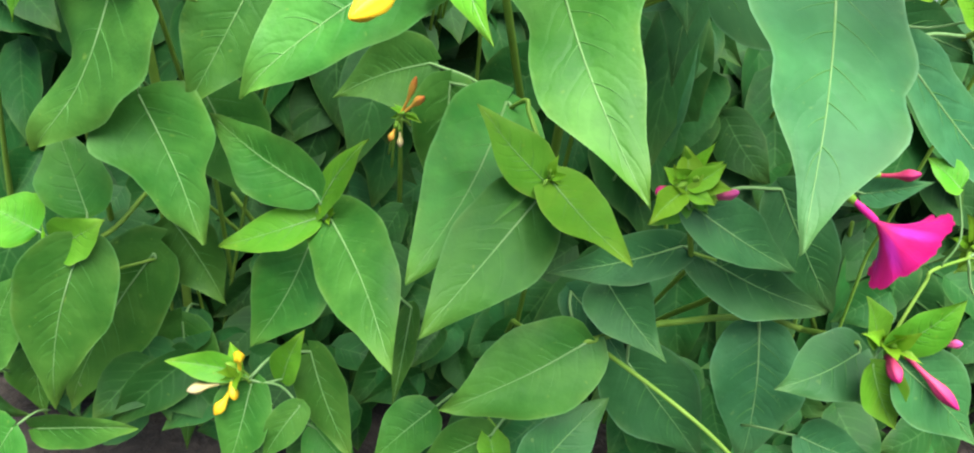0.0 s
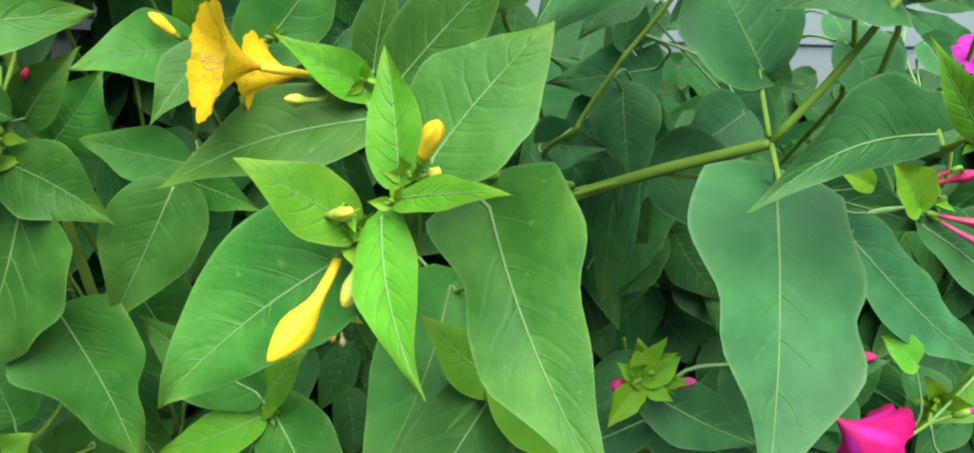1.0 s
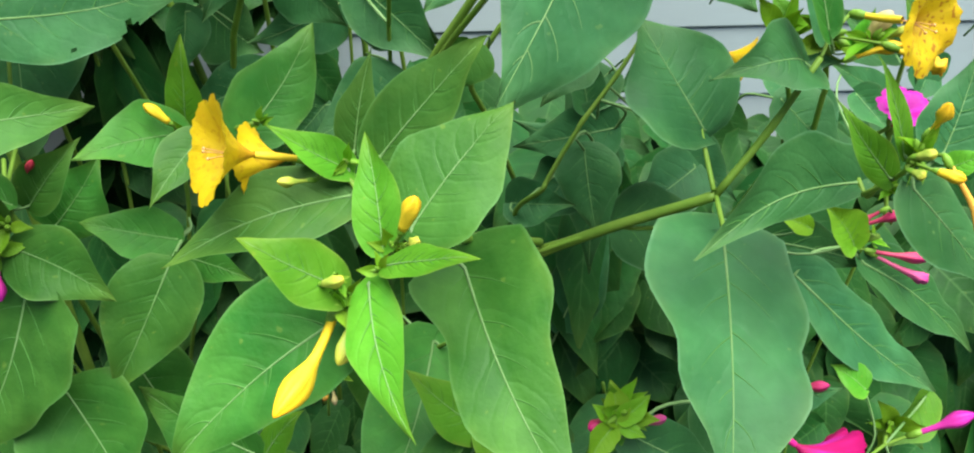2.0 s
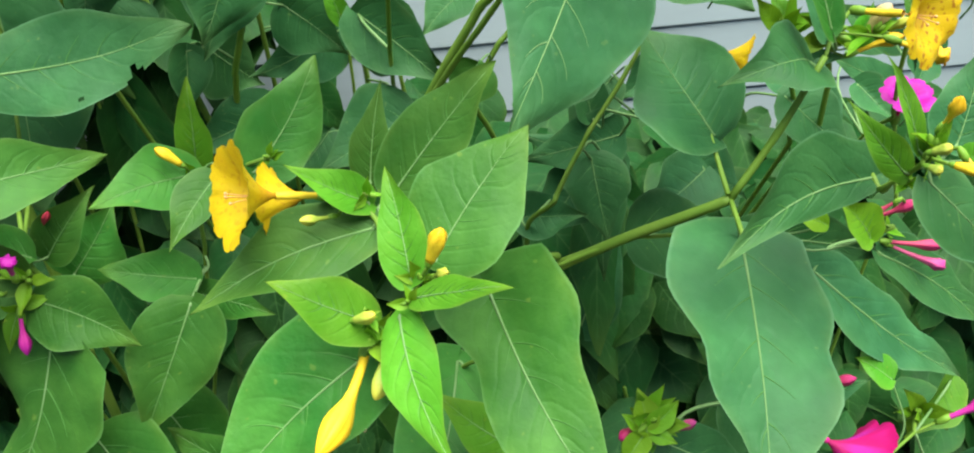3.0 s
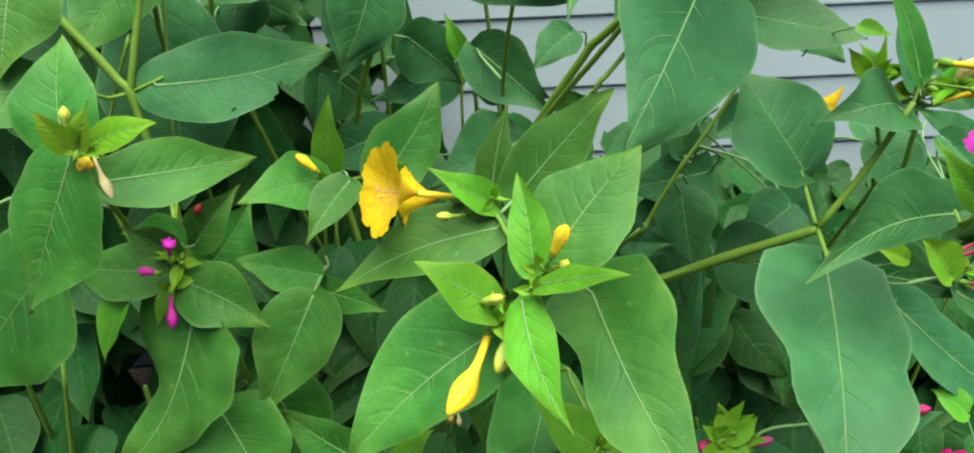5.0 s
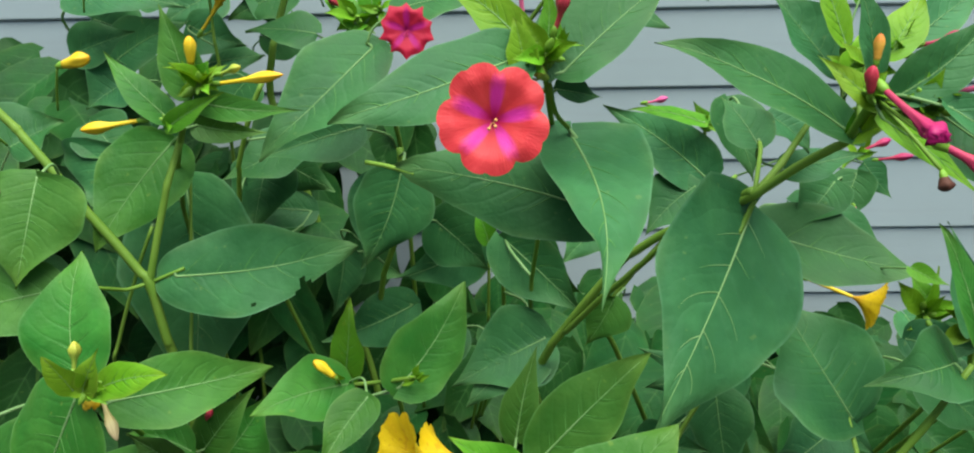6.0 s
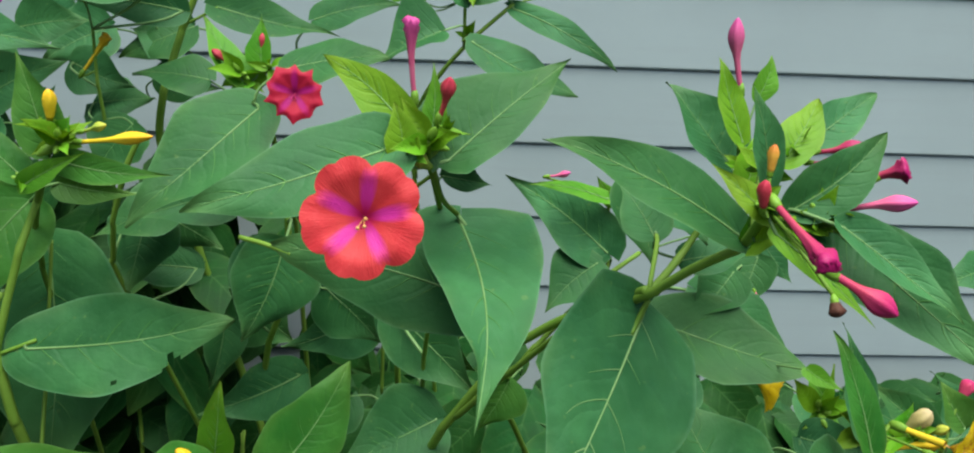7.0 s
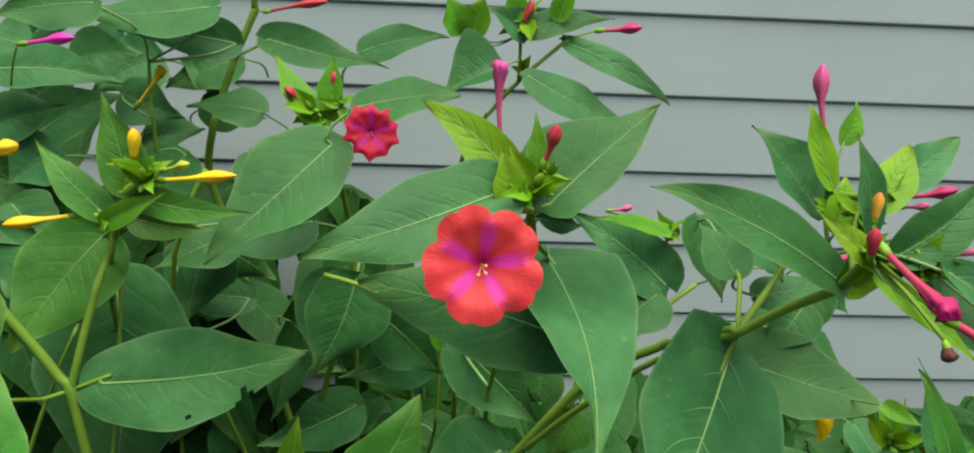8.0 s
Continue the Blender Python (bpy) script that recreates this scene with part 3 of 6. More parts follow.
def bracts(owner, centre, size, count):
    """A tuft of small pointed bracts and green bud tips round the end of a shoot."""
    info = plants[owner.name]
    rng = info["rng"]
    centre = Vector(centre)
    for k in range(count):
        way = Vector((rng.uniform(-1, 1), rng.uniform(-0.7, 0.2), rng.uniform(-0.5, 1))).normalized()
        start = centre + way * size * 0.10 + Vector((0, 0.003, -0.001))
        bm = bmesh.new()
        if k % 3 == 0:
            long = size * rng.uniform(0.22, 0.40)
            line = [start + way * long * s for s in (0, 0.25, 0.5, 0.75, 0.92, 1.0)]
            tube(bm, line, [long * q for q in (0.14, 0.24, 0.26, 0.18, 0.08, 0.02)], 8)
            under(part("bud", bm, CALYX, owner, "tiny unripe green bud"), owner)
        else:
            long = size * rng.uniform(0.45, 0.90)
            blade(bm, start, start + way * long, long * rng.uniform(0.40, 0.58), rng.uniform(-60, 60), rng.uniform(-0.06, 0.1), 0.3, rng, 8, 3)
            under(part("bract", bm, LEAF["l"], owner), owner)
    near = min((q for line in info["stems"] for q in line), key=lambda q: (q - centre).length)
    if 0.004 < (near - centre).length < 0.08:
        bm = bmesh.new()
        line = smooth_line([near, near.lerp(centre, 0.5) + Vector((0, 0.004, -0.002)), centre + Vector((0, 0.003, 0))], 4)
        tube(bm, line, [0.0016] * len(line), 7)
        under(part("stem", bm, STEM, owner), owner)


# ---- setting ----
bm = bmesh.new()
cells, reach = 60, 30.0
rows_ = []
for i in range(cells + 1):
    row = []
    for j in range(cells + 1):
        x, y = ((2 * k / cells - 1) for k in (i, j))
        x, y = math.copysign(abs(x) ** 2.6, x) * reach, math.copysign(abs(y) ** 2.6, y) * reach + 0.5
        near = math.exp(-(x * x + (y - 0.5) ** 2) / 4)
        row.append(bm.verts.new((x, y, near * 0.02 * noise.noise(Vector((x * 9, y * 9, 0))) + near * 0.012 * noise.noise(Vector((x * 30, y * 30, 3))))))
    rows_.append(row)
for i in range(cells):
    for j in range(cells):
        bm.faces.new((rows_[i][j], rows_[i + 1][j], rows_[i + 1][j + 1], rows_[i][j + 1]))
tagged(part("ground", bm, SOIL), "dark bare garden soil under the plants", "soil", kind="structure")

WALL_Y, LAP, LAP_Z = 1.075, 0.1018, 0.8713


def block(name, x0, x1, y0, y1, z0, z1, material, label, category):
    b = bmesh.new()
    bmesh.ops.create_cube(b, size=1, matrix=Matrix.Translation(((x0 + x1) / 2, (y0 + y1) / 2, (z0 + z1) / 2)) @ Matrix.Diagonal((x1 - x0, y1 - y0, z1 - z0, 1)))
    ob = part(name, b, material)
    ob.data.polygons.foreach_set("use_smooth", [False] * 6)
    return tagged(ob, label, category, kind="structure")


wall = block("wall_north", -4, 4, WALL_Y + 0.016, WALL_Y + 0.20, -0.05, 3.0, SIDING, "house wall clad in pale grey lap siding", "wall")


def siding_board(z):
    """One lapped board: a face that leans out to its lower edge, a rounded butt and a return underneath."""
    profile = ((0.0, LAP - 0.001), (-0.0020, LAP * 0.5), (-0.0039, 0.0040), (-0.0037, 0.0029), (-0.0022, 0.0008), (0.010, 0.0004))
    b = bmesh.new()
    cols = [[b.verts.new((x, WALL_Y + 0.006 + p[0], p[1])) for p in profile] for x in (-4, 4)]
    for k in range(len(profile) - 1):
        b.faces.new((cols[0][k], cols[0][k + 1], cols[1][k + 1], cols[1][k]))
    return b


board = part("siding_board", siding_board(0), SIDING, wall)
board.data.polygons.foreach_set("use_smooth", [False] * len(board.data.polygons))
first = LAP_Z - 8 * LAP
board.location.z = first
for k in range(1, 28):
    other = new("siding_board", board.data)
    other.parent = wall
    other.location.z = first + k * LAP


# yellow plant
yellow_plant = plant("four o'clock plant with broad green leaves and yellow trumpet flowers", (0.05, 0.62))
stem(yellow_plant, 0.0036, 0.0031, [(0.0808, 0.4385, 0.5198), (0.1743, 0.3884, 0.5859)], rooted=True)
stem(yellow_plant, 0.0023, 0.0017, [(0.1743, 0.3884, 0.5859), (0.2011, 0.3934, 0.6241), (0.2230, 0.3982, 0.6617)])
stem(yellow_plant, 0.0027, 0.0017, [(0.0827, 0.4337, 0.5309), (0.0396, 0.3691, 0.5770), (0.0022, 0.2946, 0.6160), (-0.0049, 0.2906, 0.6119), (-0.0189, 0.2925, 0.5975), (-0.0249, 0.2885, 0.5944)])
stem(yellow_plant, 0.0014, 0.0013, [(-0.0040, 0.2917, 0.6199), (-0.0170, 0.3249, 0.6227), (-0.0230, 0.3428, 0.6267), (-0.0363, 0.3430, 0.6356)])
stem(yellow_plant, 0.0015, 0.0013, [(0.1722, 0.3874, 0.5899), (0.1732, 0.4232, 0.6103)])
stem(yellow_plant, 0.0014, 0.0013, [(0.0827, 0.4336, 0.5269), (0.1271, 0.4334, 0.5404), (0.1354, 0.4432, 0.5354)])
stem(yellow_plant, 0.0015, 0.0013, [(0.1743, 0.3884, 0.5859), (0.1685, 0.3534, 0.5818)])
stem(yellow_plant, 0.0015, 0.0013, [(0.0468, 0.3790, 0.5700), (0.0222, 0.3562, 0.5818), (0.0212, 0.3492, 0.5778)])
stem(yellow_plant, 0.0013, 0.0012, [(0.2296, 0.3402, 0.6103), (0.2317, 0.3255, 0.6251), (0.2244, 0.3000, 0.6479)])
stem(yellow_plant, 0.0013, 0.0013, [(0.2330, 0.3336, 0.6213), (0.2313, 0.3383, 0.6102), (0.2303, 0.3484, 0.6152)])
stem(yellow_plant, 0.0020, 0.0016, [(0.0967, 0.5282, 0.5158), (0.1275, 0.5379, 0.5683), (0.1526, 0.5481, 0.5994), (0.1730, 0.5534, 0.6317)], rooted=True)
stem(yellow_plant, 0.0016, 0.0012, [(0.0787, 0.4336, 0.5228), (0.1289, 0.4135, 0.5517), (0.1834, 0.4029, 0.5523)])
leaf(yellow_plant, (-0.0258, 0.2935, 0.5855), (-0.1045, 0.2642, 0.5272), 0.0629, "m", twist=12, bend=0.04, wide=0.3, plus=(0.5, 0.56, 0.5, 0.4, 0.25, 0.1), minus=(0.38, 0.42, 0.38, 0.3, 0.2, 0.09))
leaf(yellow_plant, (-0.0130, 0.2814, 0.6099), (0.0051, 0.2150, 0.5839), 0.0259, "y", twist=21, bend=0.03, wide=0.3)
leaf(yellow_plant, (0.0304, 0.3455, 0.5727), (0.0761, 0.2317, 0.5096), 0.0667, "m", twist=5, bend=0.05, wide=0.26, ragged=0.08, plus=(0.41, 0.33, 0.36, 0.36, 0.2, 0.09), minus=(0.54, 0.55, 0.44, 0.33, 0.21, 0.1))
leaf(yellow_plant, (-0.0226, 0.3391, 0.6210), (-0.1136, 0.3272, 0.5922), 0.0401, "m", twist=20, bend=0.04, wide=0.32)
leaf(yellow_plant, (-0.0066, 0.2889, 0.6224), (-0.0124, 0.3181, 0.6629), 0.0216, "y", twist=-12, bend=0.05, wide=0.34)
leaf(yellow_plant, (0.0052, 0.3102, 0.6191), (0.0539, 0.3412, 0.6655), 0.0557, "m", twist=-22, bend=0.02, wide=0.34)
leaf(yellow_plant, (-0.0055, 0.2789, 0.6204), (0.0315, 0.2396, 0.6477), 0.0151, "y", twist=-28, bend=0.05, wide=0.36)
leaf(yellow_plant, (-0.0239, 0.2863, 0.6044), (-0.0641, 0.2802, 0.6362), 0.0285, "y", twist=25, bend=0.05, wide=0.34)
leaf(yellow_plant, (-0.0100, 0.3655, 0.6278), (0.0438, 0.3718, 0.6860), 0.0393, "m", twist=-14, bend=0.02, wide=0.38)
leaf(yellow_plant, (-0.0239, 0.3469, 0.6310), (-0.0581, 0.3408, 0.6582), 0.0199, "y", twist=18, bend=0.01, wide=0.3)
leaf(yellow_plant, (-0.0247, 0.3899, 0.6205), (-0.0127, 0.4052, 0.6715), 0.022, "m", twist=-5, bend=0.01, wide=0.26)
leaf(yellow_plant, (0.1758, 0.3719, 0.5682), (0.1474, 0.2381, 0.4901), 0.0876, "b", twist=0, bend=0.05, wide=0.28, ragged=0.08, plus=(0.46, 0.51, 0.34, 0.35, 0.13, 0.05), minus=(0.4, 0.51, 0.43, 0.39, 0.27, 0.1))
leaf(yellow_plant, (0.2298, 0.3469, 0.6137), (0.1333, 0.3021, 0.6005), 0.0407, "b", twist=-8, bend=0.03, wide=0.30, ragged=0.06, sway=0.09, plus=(0.5, 0.66, 0.6, 0.42, 0.25, 0.1), minus=(0.2, 0.3, 0.28, 0.22, 0.12, 0.06))
leaf(yellow_plant, (0.1755, 0.4230, 0.6097), (0.1394, 0.4656, 0.6659), 0.0839, "b", twist=20, bend=0.05, wide=0.34)
leaf(yellow_plant, (0.1644, 0.6228, 0.5728), (0.1232, 0.6025, 0.5322), 0.046, "b", twist=16, bend=0.02, wide=0.26)
leaf(yellow_plant, (0.0503, 0.5642, 0.6177), (0.0283, 0.5538, 0.5843), 0.037, "m", twist=-19, bend=0.04, wide=0.26)
leaf(yellow_plant, (0.2204, 0.6625, 0.5680), (0.1760, 0.6424, 0.5455), 0.044, "b", twist=-15, bend=0.04, wide=0.26)
leaf(yellow_plant, (0.1334, 0.4433, 0.5354), (0.2292, 0.4716, 0.4947), 0.060, "b", twist=-4, bend=0.03, wide=0.26)
leaf(yellow_plant, (0.2010, 0.4225, 0.5382), (0.3117, 0.4208, 0.5082), 0.039, "b", twist=19, bend=0.03, wide=0.26)
leaf(yellow_plant, (0.2222, 0.4131, 0.6535), (0.1603, 0.3888, 0.6536), 0.045, "b", twist=10, bend=0.24, wide=0.26)
leaf(yellow_plant, (0.1687, 0.6021, 0.5326), (0.0796, 0.5827, 0.5272), 0.053, "b", twist=-17, bend=0.02, wide=0.26)
leaf(yellow_plant, (0.1372, 0.5722, 0.5278), (0.1458, 0.5417, 0.4647), 0.052, "b", twist=2, bend=0.03, wide=0.26)
leaf(yellow_plant, (0.2034, 0.5022, 0.5449), (0.1467, 0.4726, 0.5248), 0.047, "b", twist=6, bend=0.03, wide=0.26)
leaf(yellow_plant, (0.2051, 0.5523, 0.5363), (0.2518, 0.5312, 0.4979), 0.045, "b", twist=7, bend=0.03, wide=0.26)
leaf(yellow_plant, (0.1293, 0.5635, 0.6092), (0.0961, 0.5432, 0.5768), 0.040, "b", twist=5, bend=0.04, wide=0.26)
leaf(yellow_plant, (0.2567, 0.5022, 0.5948), (0.3045, 0.4815, 0.5523), 0.054, "b", twist=-14, bend=0.03, wide=0.26)
leaf(yellow_plant, (0.0790, 0.5629, 0.4871), (0.1284, 0.5425, 0.4948), 0.040, "b", twist=0, bend=0.04, wide=0.26)
leaf(yellow_plant, (0.2267, 0.3187, 0.6313), (0.1950, 0.3238, 0.6696), 0.017, "y", twist=-11, bend=0.03, wide=0.26)
leaf(yellow_plant, (0.2203, 0.3039, 0.6504), (0.2016, 0.3142, 0.6941), 0.011, "y", twist=5, bend=0.05, wide=0.26)
leaf(yellow_plant, (0.2457, 0.3136, 0.6455), (0.2614, 0.3339, 0.6862), 0.034, "b", twist=-6, bend=0.04, wide=0.26)
leaf(yellow_plant, (0.2224, 0.2937, 0.6390), (0.2686, 0.2776, 0.5894), 0.039, "b", twist=-14, bend=0.03, wide=0.26)
leaf(yellow_plant, (0.2354, 0.2937, 0.6483), (0.2483, 0.2886, 0.6586), 0.012, "y", twist=-14, bend=0.05, wide=0.26)
leaf(yellow_plant, (0.2633, 0.3869, 0.5492), (0.2398, 0.3877, 0.5762), 0.026, "l", twist=-3, bend=0.05, wide=0.38)
leaf(yellow_plant, (0.2369, 0.3924, 0.5590), (0.2156, 0.3928, 0.5678), 0.014, "l", twist=-4, bend=0.05, wide=0.38)
leaf(yellow_plant, (0.1566, 0.6019, 0.5088), (0.1501, 0.5761, 0.4054), 0.047, "b", twist=-4, bend=0.02, wide=0.26)
leaf(yellow_plant, (0.1306, 0.5875, 0.5042), (0.0884, 0.5723, 0.4589), 0.048, "b", twist=3, bend=0.05, wide=0.26)
leaf(yellow_plant, (0.1443, 0.6026, 0.5506), (0.1318, 0.6134, 0.5989), 0.035, "b", twist=16, bend=0.04, wide=0.26)
leaf(yellow_plant, (0.1880, 0.6809, 0.4618), (0.0893, 0.6726, 0.5124), 0.044, "b", twist=-18, bend=0.04, wide=0.26)
flower(yellow_plant, (-0.0428, 0.3498, 0.6353), (-0.0831, 0.3294, 0.6513), 0.0505, "yellow", flare=0.72)
flower(yellow_plant, (-0.0429, 0.3539, 0.6342), (-0.0721, 0.3588, 0.6314), 0.0380, "yellow", flare=0.85)
flower(yellow_plant, (0.2508, 0.4237, 0.6767), (0.2745, 0.3864, 0.6818), 0.0560, "speckled", flare=0.5)
bud(yellow_plant, (-0.0290, 0.2877, 0.5919), (-0.0497, 0.2366, 0.5806), 0.0108, "yellow")
bud(yellow_plant, (-0.0188, 0.2796, 0.5951), (-0.0266, 0.2616, 0.5838), 0.0076, "yellowgreen")
bud(yellow_plant, (0.0023, 0.2827, 0.6355), (0.0082, 0.2802, 0.6515), 0.0069, "yellow")
bud(yellow_plant, (-0.0403, 0.3400, 0.6295), (-0.0546, 0.3303, 0.6343), 0.0049, "yellowgreen")
bud(yellow_plant, (0.2282, 0.3039, 0.6593), (0.2288, 0.2960, 0.6775), 0.0061, "yellow")
bud(yellow_plant, (0.0030, 0.2847, 0.6261), (0.0089, 0.2747, 0.6343), 0.0047, "yellowgreen")
bud(yellow_plant, (-0.0313, 0.2797, 0.6125), (-0.0223, 0.2747, 0.6177), 0.0053, "yellowgreen")
bud(yellow_plant, (0.2829, 0.3976, 0.5665), (0.2705, 0.4020, 0.5542), 0.0053, "magenta")
bud(yellow_plant, (0.2302, 0.2887, 0.6543), (0.2477, 0.2650, 0.6183), 0.0064, "orange")
bud(yellow_plant, (0.2241, 0.2838, 0.6521), (0.2311, 0.2757, 0.6522), 0.0051, "yellow")
bud(yellow_plant, (0.2159, 0.2889, 0.6570), (0.2209, 0.2839, 0.6611), 0.0046, "yellowgreen")
bud(yellow_plant, (0.2161, 0.2888, 0.6500), (0.2191, 0.2838, 0.6500), 0.0044, "yellowgreen")
bracts(yellow_plant, (-0.0250, 0.2795, 0.5995), 0.0173, 9)
bracts(yellow_plant, (-0.0071, 0.2766, 0.6189), 0.0118, 6)
bracts(yellow_plant, (-0.0020, 0.2867, 0.6230), 0.0137, 9)
bracts(yellow_plant, (-0.0240, 0.2846, 0.6025), 0.0123, 8)
bracts(yellow_plant, (-0.0272, 0.2807, 0.6116), 0.0110, 6)
bracts(yellow_plant, (-0.0242, 0.3430, 0.6368), 0.0136, 6)
bracts(yellow_plant, (0.2252, 0.2988, 0.6522), 0.0203, 10)
bracts(yellow_plant, (0.2350, 0.3236, 0.6213), 0.0151, 6)

# left yellow plant
left_yellow_plant = plant("leafy four o'clock plant with yellow buds and an insect-bitten leaf", (-0.28, 0.52))
stem(left_yellow_plant, 0.0014, 0.0012, [(-0.2948, 0.5667, 0.6807), (-0.3119, 0.5669, 0.6470), (-0.3399, 0.5563, 0.5731)], rooted=True)
stem(left_yellow_plant, 0.0035, 0.0029, [(-0.2890, 0.5441, 0.5992), (-0.2959, 0.5480, 0.6429), (-0.3393, 0.5574, 0.7010), (-0.3810, 0.5683, 0.7566), (-0.4280, 0.5700, 0.8130)], rooted=True)
stem(left_yellow_plant, 0.0028, 0.0021, [(-0.2959, 0.5480, 0.6429), (-0.2757, 0.5622, 0.7151), (-0.2675, 0.5777, 0.7433), (-0.2481, 0.5686, 0.7889)])
stem(left_yellow_plant, 0.0014, 0.0013, [(-0.2959, 0.5480, 0.6429), (-0.2697, 0.5524, 0.6527)])
stem(left_yellow_plant, 0.0014, 0.0013, [(-0.2959, 0.5480, 0.6429), (-0.3070, 0.5368, 0.6432), (-0.3246, 0.4816, 0.6704)])
stem(left_yellow_plant, 0.0019, 0.0014, [(-0.2646, 0.3855, 0.6575), (-0.2753, 0.4249, 0.6177), (-0.2950, 0.5066, 0.5293)], rooted=True)
stem(left_yellow_plant, 0.0015, 0.0013, [(-0.1532, 0.5149, 0.5741), (-0.1565, 0.5149, 0.5256), (-0.1660, 0.5155, 0.4673)], rooted=True)
leaf(left_yellow_plant, (-0.1493, 0.5184, 0.5783), (-0.1389, 0.5132, 0.6464), 0.0279, "y", twist=-11, bend=0.04, wide=0.34)
leaf(left_yellow_plant, (-0.1074, 0.5037, 0.5802), (-0.0617, 0.5525, 0.6399), 0.0521, "m", twist=17, bend=0.03, wide=0.34)
leaf(left_yellow_plant, (-0.1452, 0.5058, 0.5813), (-0.2006, 0.4573, 0.5885), 0.0472, "m", twist=5, bend=0.01, wide=0.3)
leaf(left_yellow_plant, (-0.1226, 0.4637, 0.5982), (-0.1489, 0.4220, 0.5713), 0.0309, "m", twist=2, bend=0.02, wide=0.26)
leaf(left_yellow_plant, (-0.1604, 0.4864, 0.5118), (-0.2186, 0.4804, 0.5315), 0.0358, "m", twist=5, bend=0.03, wide=0.36)
leaf(left_yellow_plant, (-0.1659, 0.4957, 0.4939), (-0.1048, 0.4558, 0.4958), 0.0266, "m", twist=12, bend=0.01, wide=0.34)
leaf(left_yellow_plant, (-0.1617, 0.4670, 0.5044), (-0.2046, 0.4307, 0.4250), 0.0611, "m", twist=-17, bend=0.04, wide=0.3)
leaf(left_yellow_plant, (-0.2819, 0.4118, 0.6489), (-0.2867, 0.4555, 0.7097), 0.0542, "m", twist=1, bend=0.04, wide=0.34)
leaf(left_yellow_plant, (-0.2661, 0.3821, 0.6513), (-0.3157, 0.3796, 0.5535), 0.0796, "m", twist=15, bend=0.03, wide=0.3)
leaf(left_yellow_plant, (-0.2592, 0.3722, 0.6648), (-0.2668, 0.3649, 0.6896), 0.0155, "l", twist=0, bend=0.05, wide=0.4)
leaf(left_yellow_plant, (-0.2452, 0.3719, 0.6661), (-0.2000, 0.3598, 0.6818), 0.0194, "l", twist=0, bend=0.03, wide=0.36)
leaf(left_yellow_plant, (-0.2525, 0.3695, 0.6648), (-0.2354, 0.3640, 0.6952), 0.017, "l", twist=0, bend=0.05, wide=0.26)
leaf(left_yellow_plant, (-0.2716, 0.4243, 0.6225), (-0.1868, 0.4772, 0.6142), 0.0445, "m", twist=7, bend=0.02, wide=0.36)
leaf(left_yellow_plant, (-0.3360, 0.5072, 0.7392), (-0.3441, 0.4712, 0.6761), 0.0765, "m", twist=-6, bend=0.05, wide=0.28)
leaf(left_yellow_plant, (-0.2853, 0.6026, 0.7345), (-0.3334, 0.5519, 0.6661), 0.0715, "m", twist=-7, bend=0.02, wide=0.3)
leaf(left_yellow_plant, (-0.2756, 0.5497, 0.6473), (-0.1403, 0.5606, 0.6661), 0.0676, "b", twist=6, bend=-0.03, wide=0.38, bitten=True)
leaf(left_yellow_plant, (-0.2945, 0.6376, 0.6927), (-0.2871, 0.5753, 0.5302), 0.118, "b", twist=0, bend=0.03, wide=0.46)
leaf(left_yellow_plant, (-0.1485, 0.6467, 0.7335), (-0.2286, 0.6269, 0.7135), 0.049, "b", twist=-5, bend=0.04, wide=0.26)
leaf(left_yellow_plant, (-0.3246, 0.4816, 0.6704), (-0.4050, 0.4550, 0.6590), 0.049, "m", twist=-3, bend=0.02, wide=0.26)
leaf(left_yellow_plant, (-0.3684, 0.4351, 0.5991), (-0.3928, 0.4139, 0.5140), 0.046, "m", twist=-4, bend=0.03, wide=0.26)
leaf(left_yellow_plant, (-0.4055, 0.4658, 0.6350), (-0.3532, 0.4556, 0.6323), 0.044, "m", twist=18, bend=0.05, wide=0.26)
bud(left_yellow_plant, (-0.1514, 0.4951, 0.5944), (-0.1647, 0.4954, 0.6073), 0.0068, "yellow")
bud(left_yellow_plant, (-0.2585, 0.3834, 0.6556), (-0.2525, 0.3753, 0.6506), 0.0089, "yellow")
bud(left_yellow_plant, (-0.2514, 0.3834, 0.6576), (-0.2403, 0.3698, 0.6344), 0.0058, "cream")
bud(left_yellow_plant, (-0.2656, 0.3857, 0.6656), (-0.2644, 0.3913, 0.6836), 0.0062, "yellowgreen")
bracts(left_yellow_plant, (-0.2495, 0.3676, 0.6679), 0.0228, 10)
bracts(left_yellow_plant, (-0.1512, 0.5049, 0.5782), 0.0184, 6)
bracts(left_yellow_plant, (-0.0947, 0.4947, 0.5919), 0.0177, 6)
bud(left_yellow_plant, (-0.3633, 0.5082, 0.7663), (-0.3602, 0.4976, 0.7371), 0.0038, "cream")
bud(left_yellow_plant, (-0.3602, 0.4976, 0.7371), (-0.3592, 0.4955, 0.7290), 0.0102, "brown")

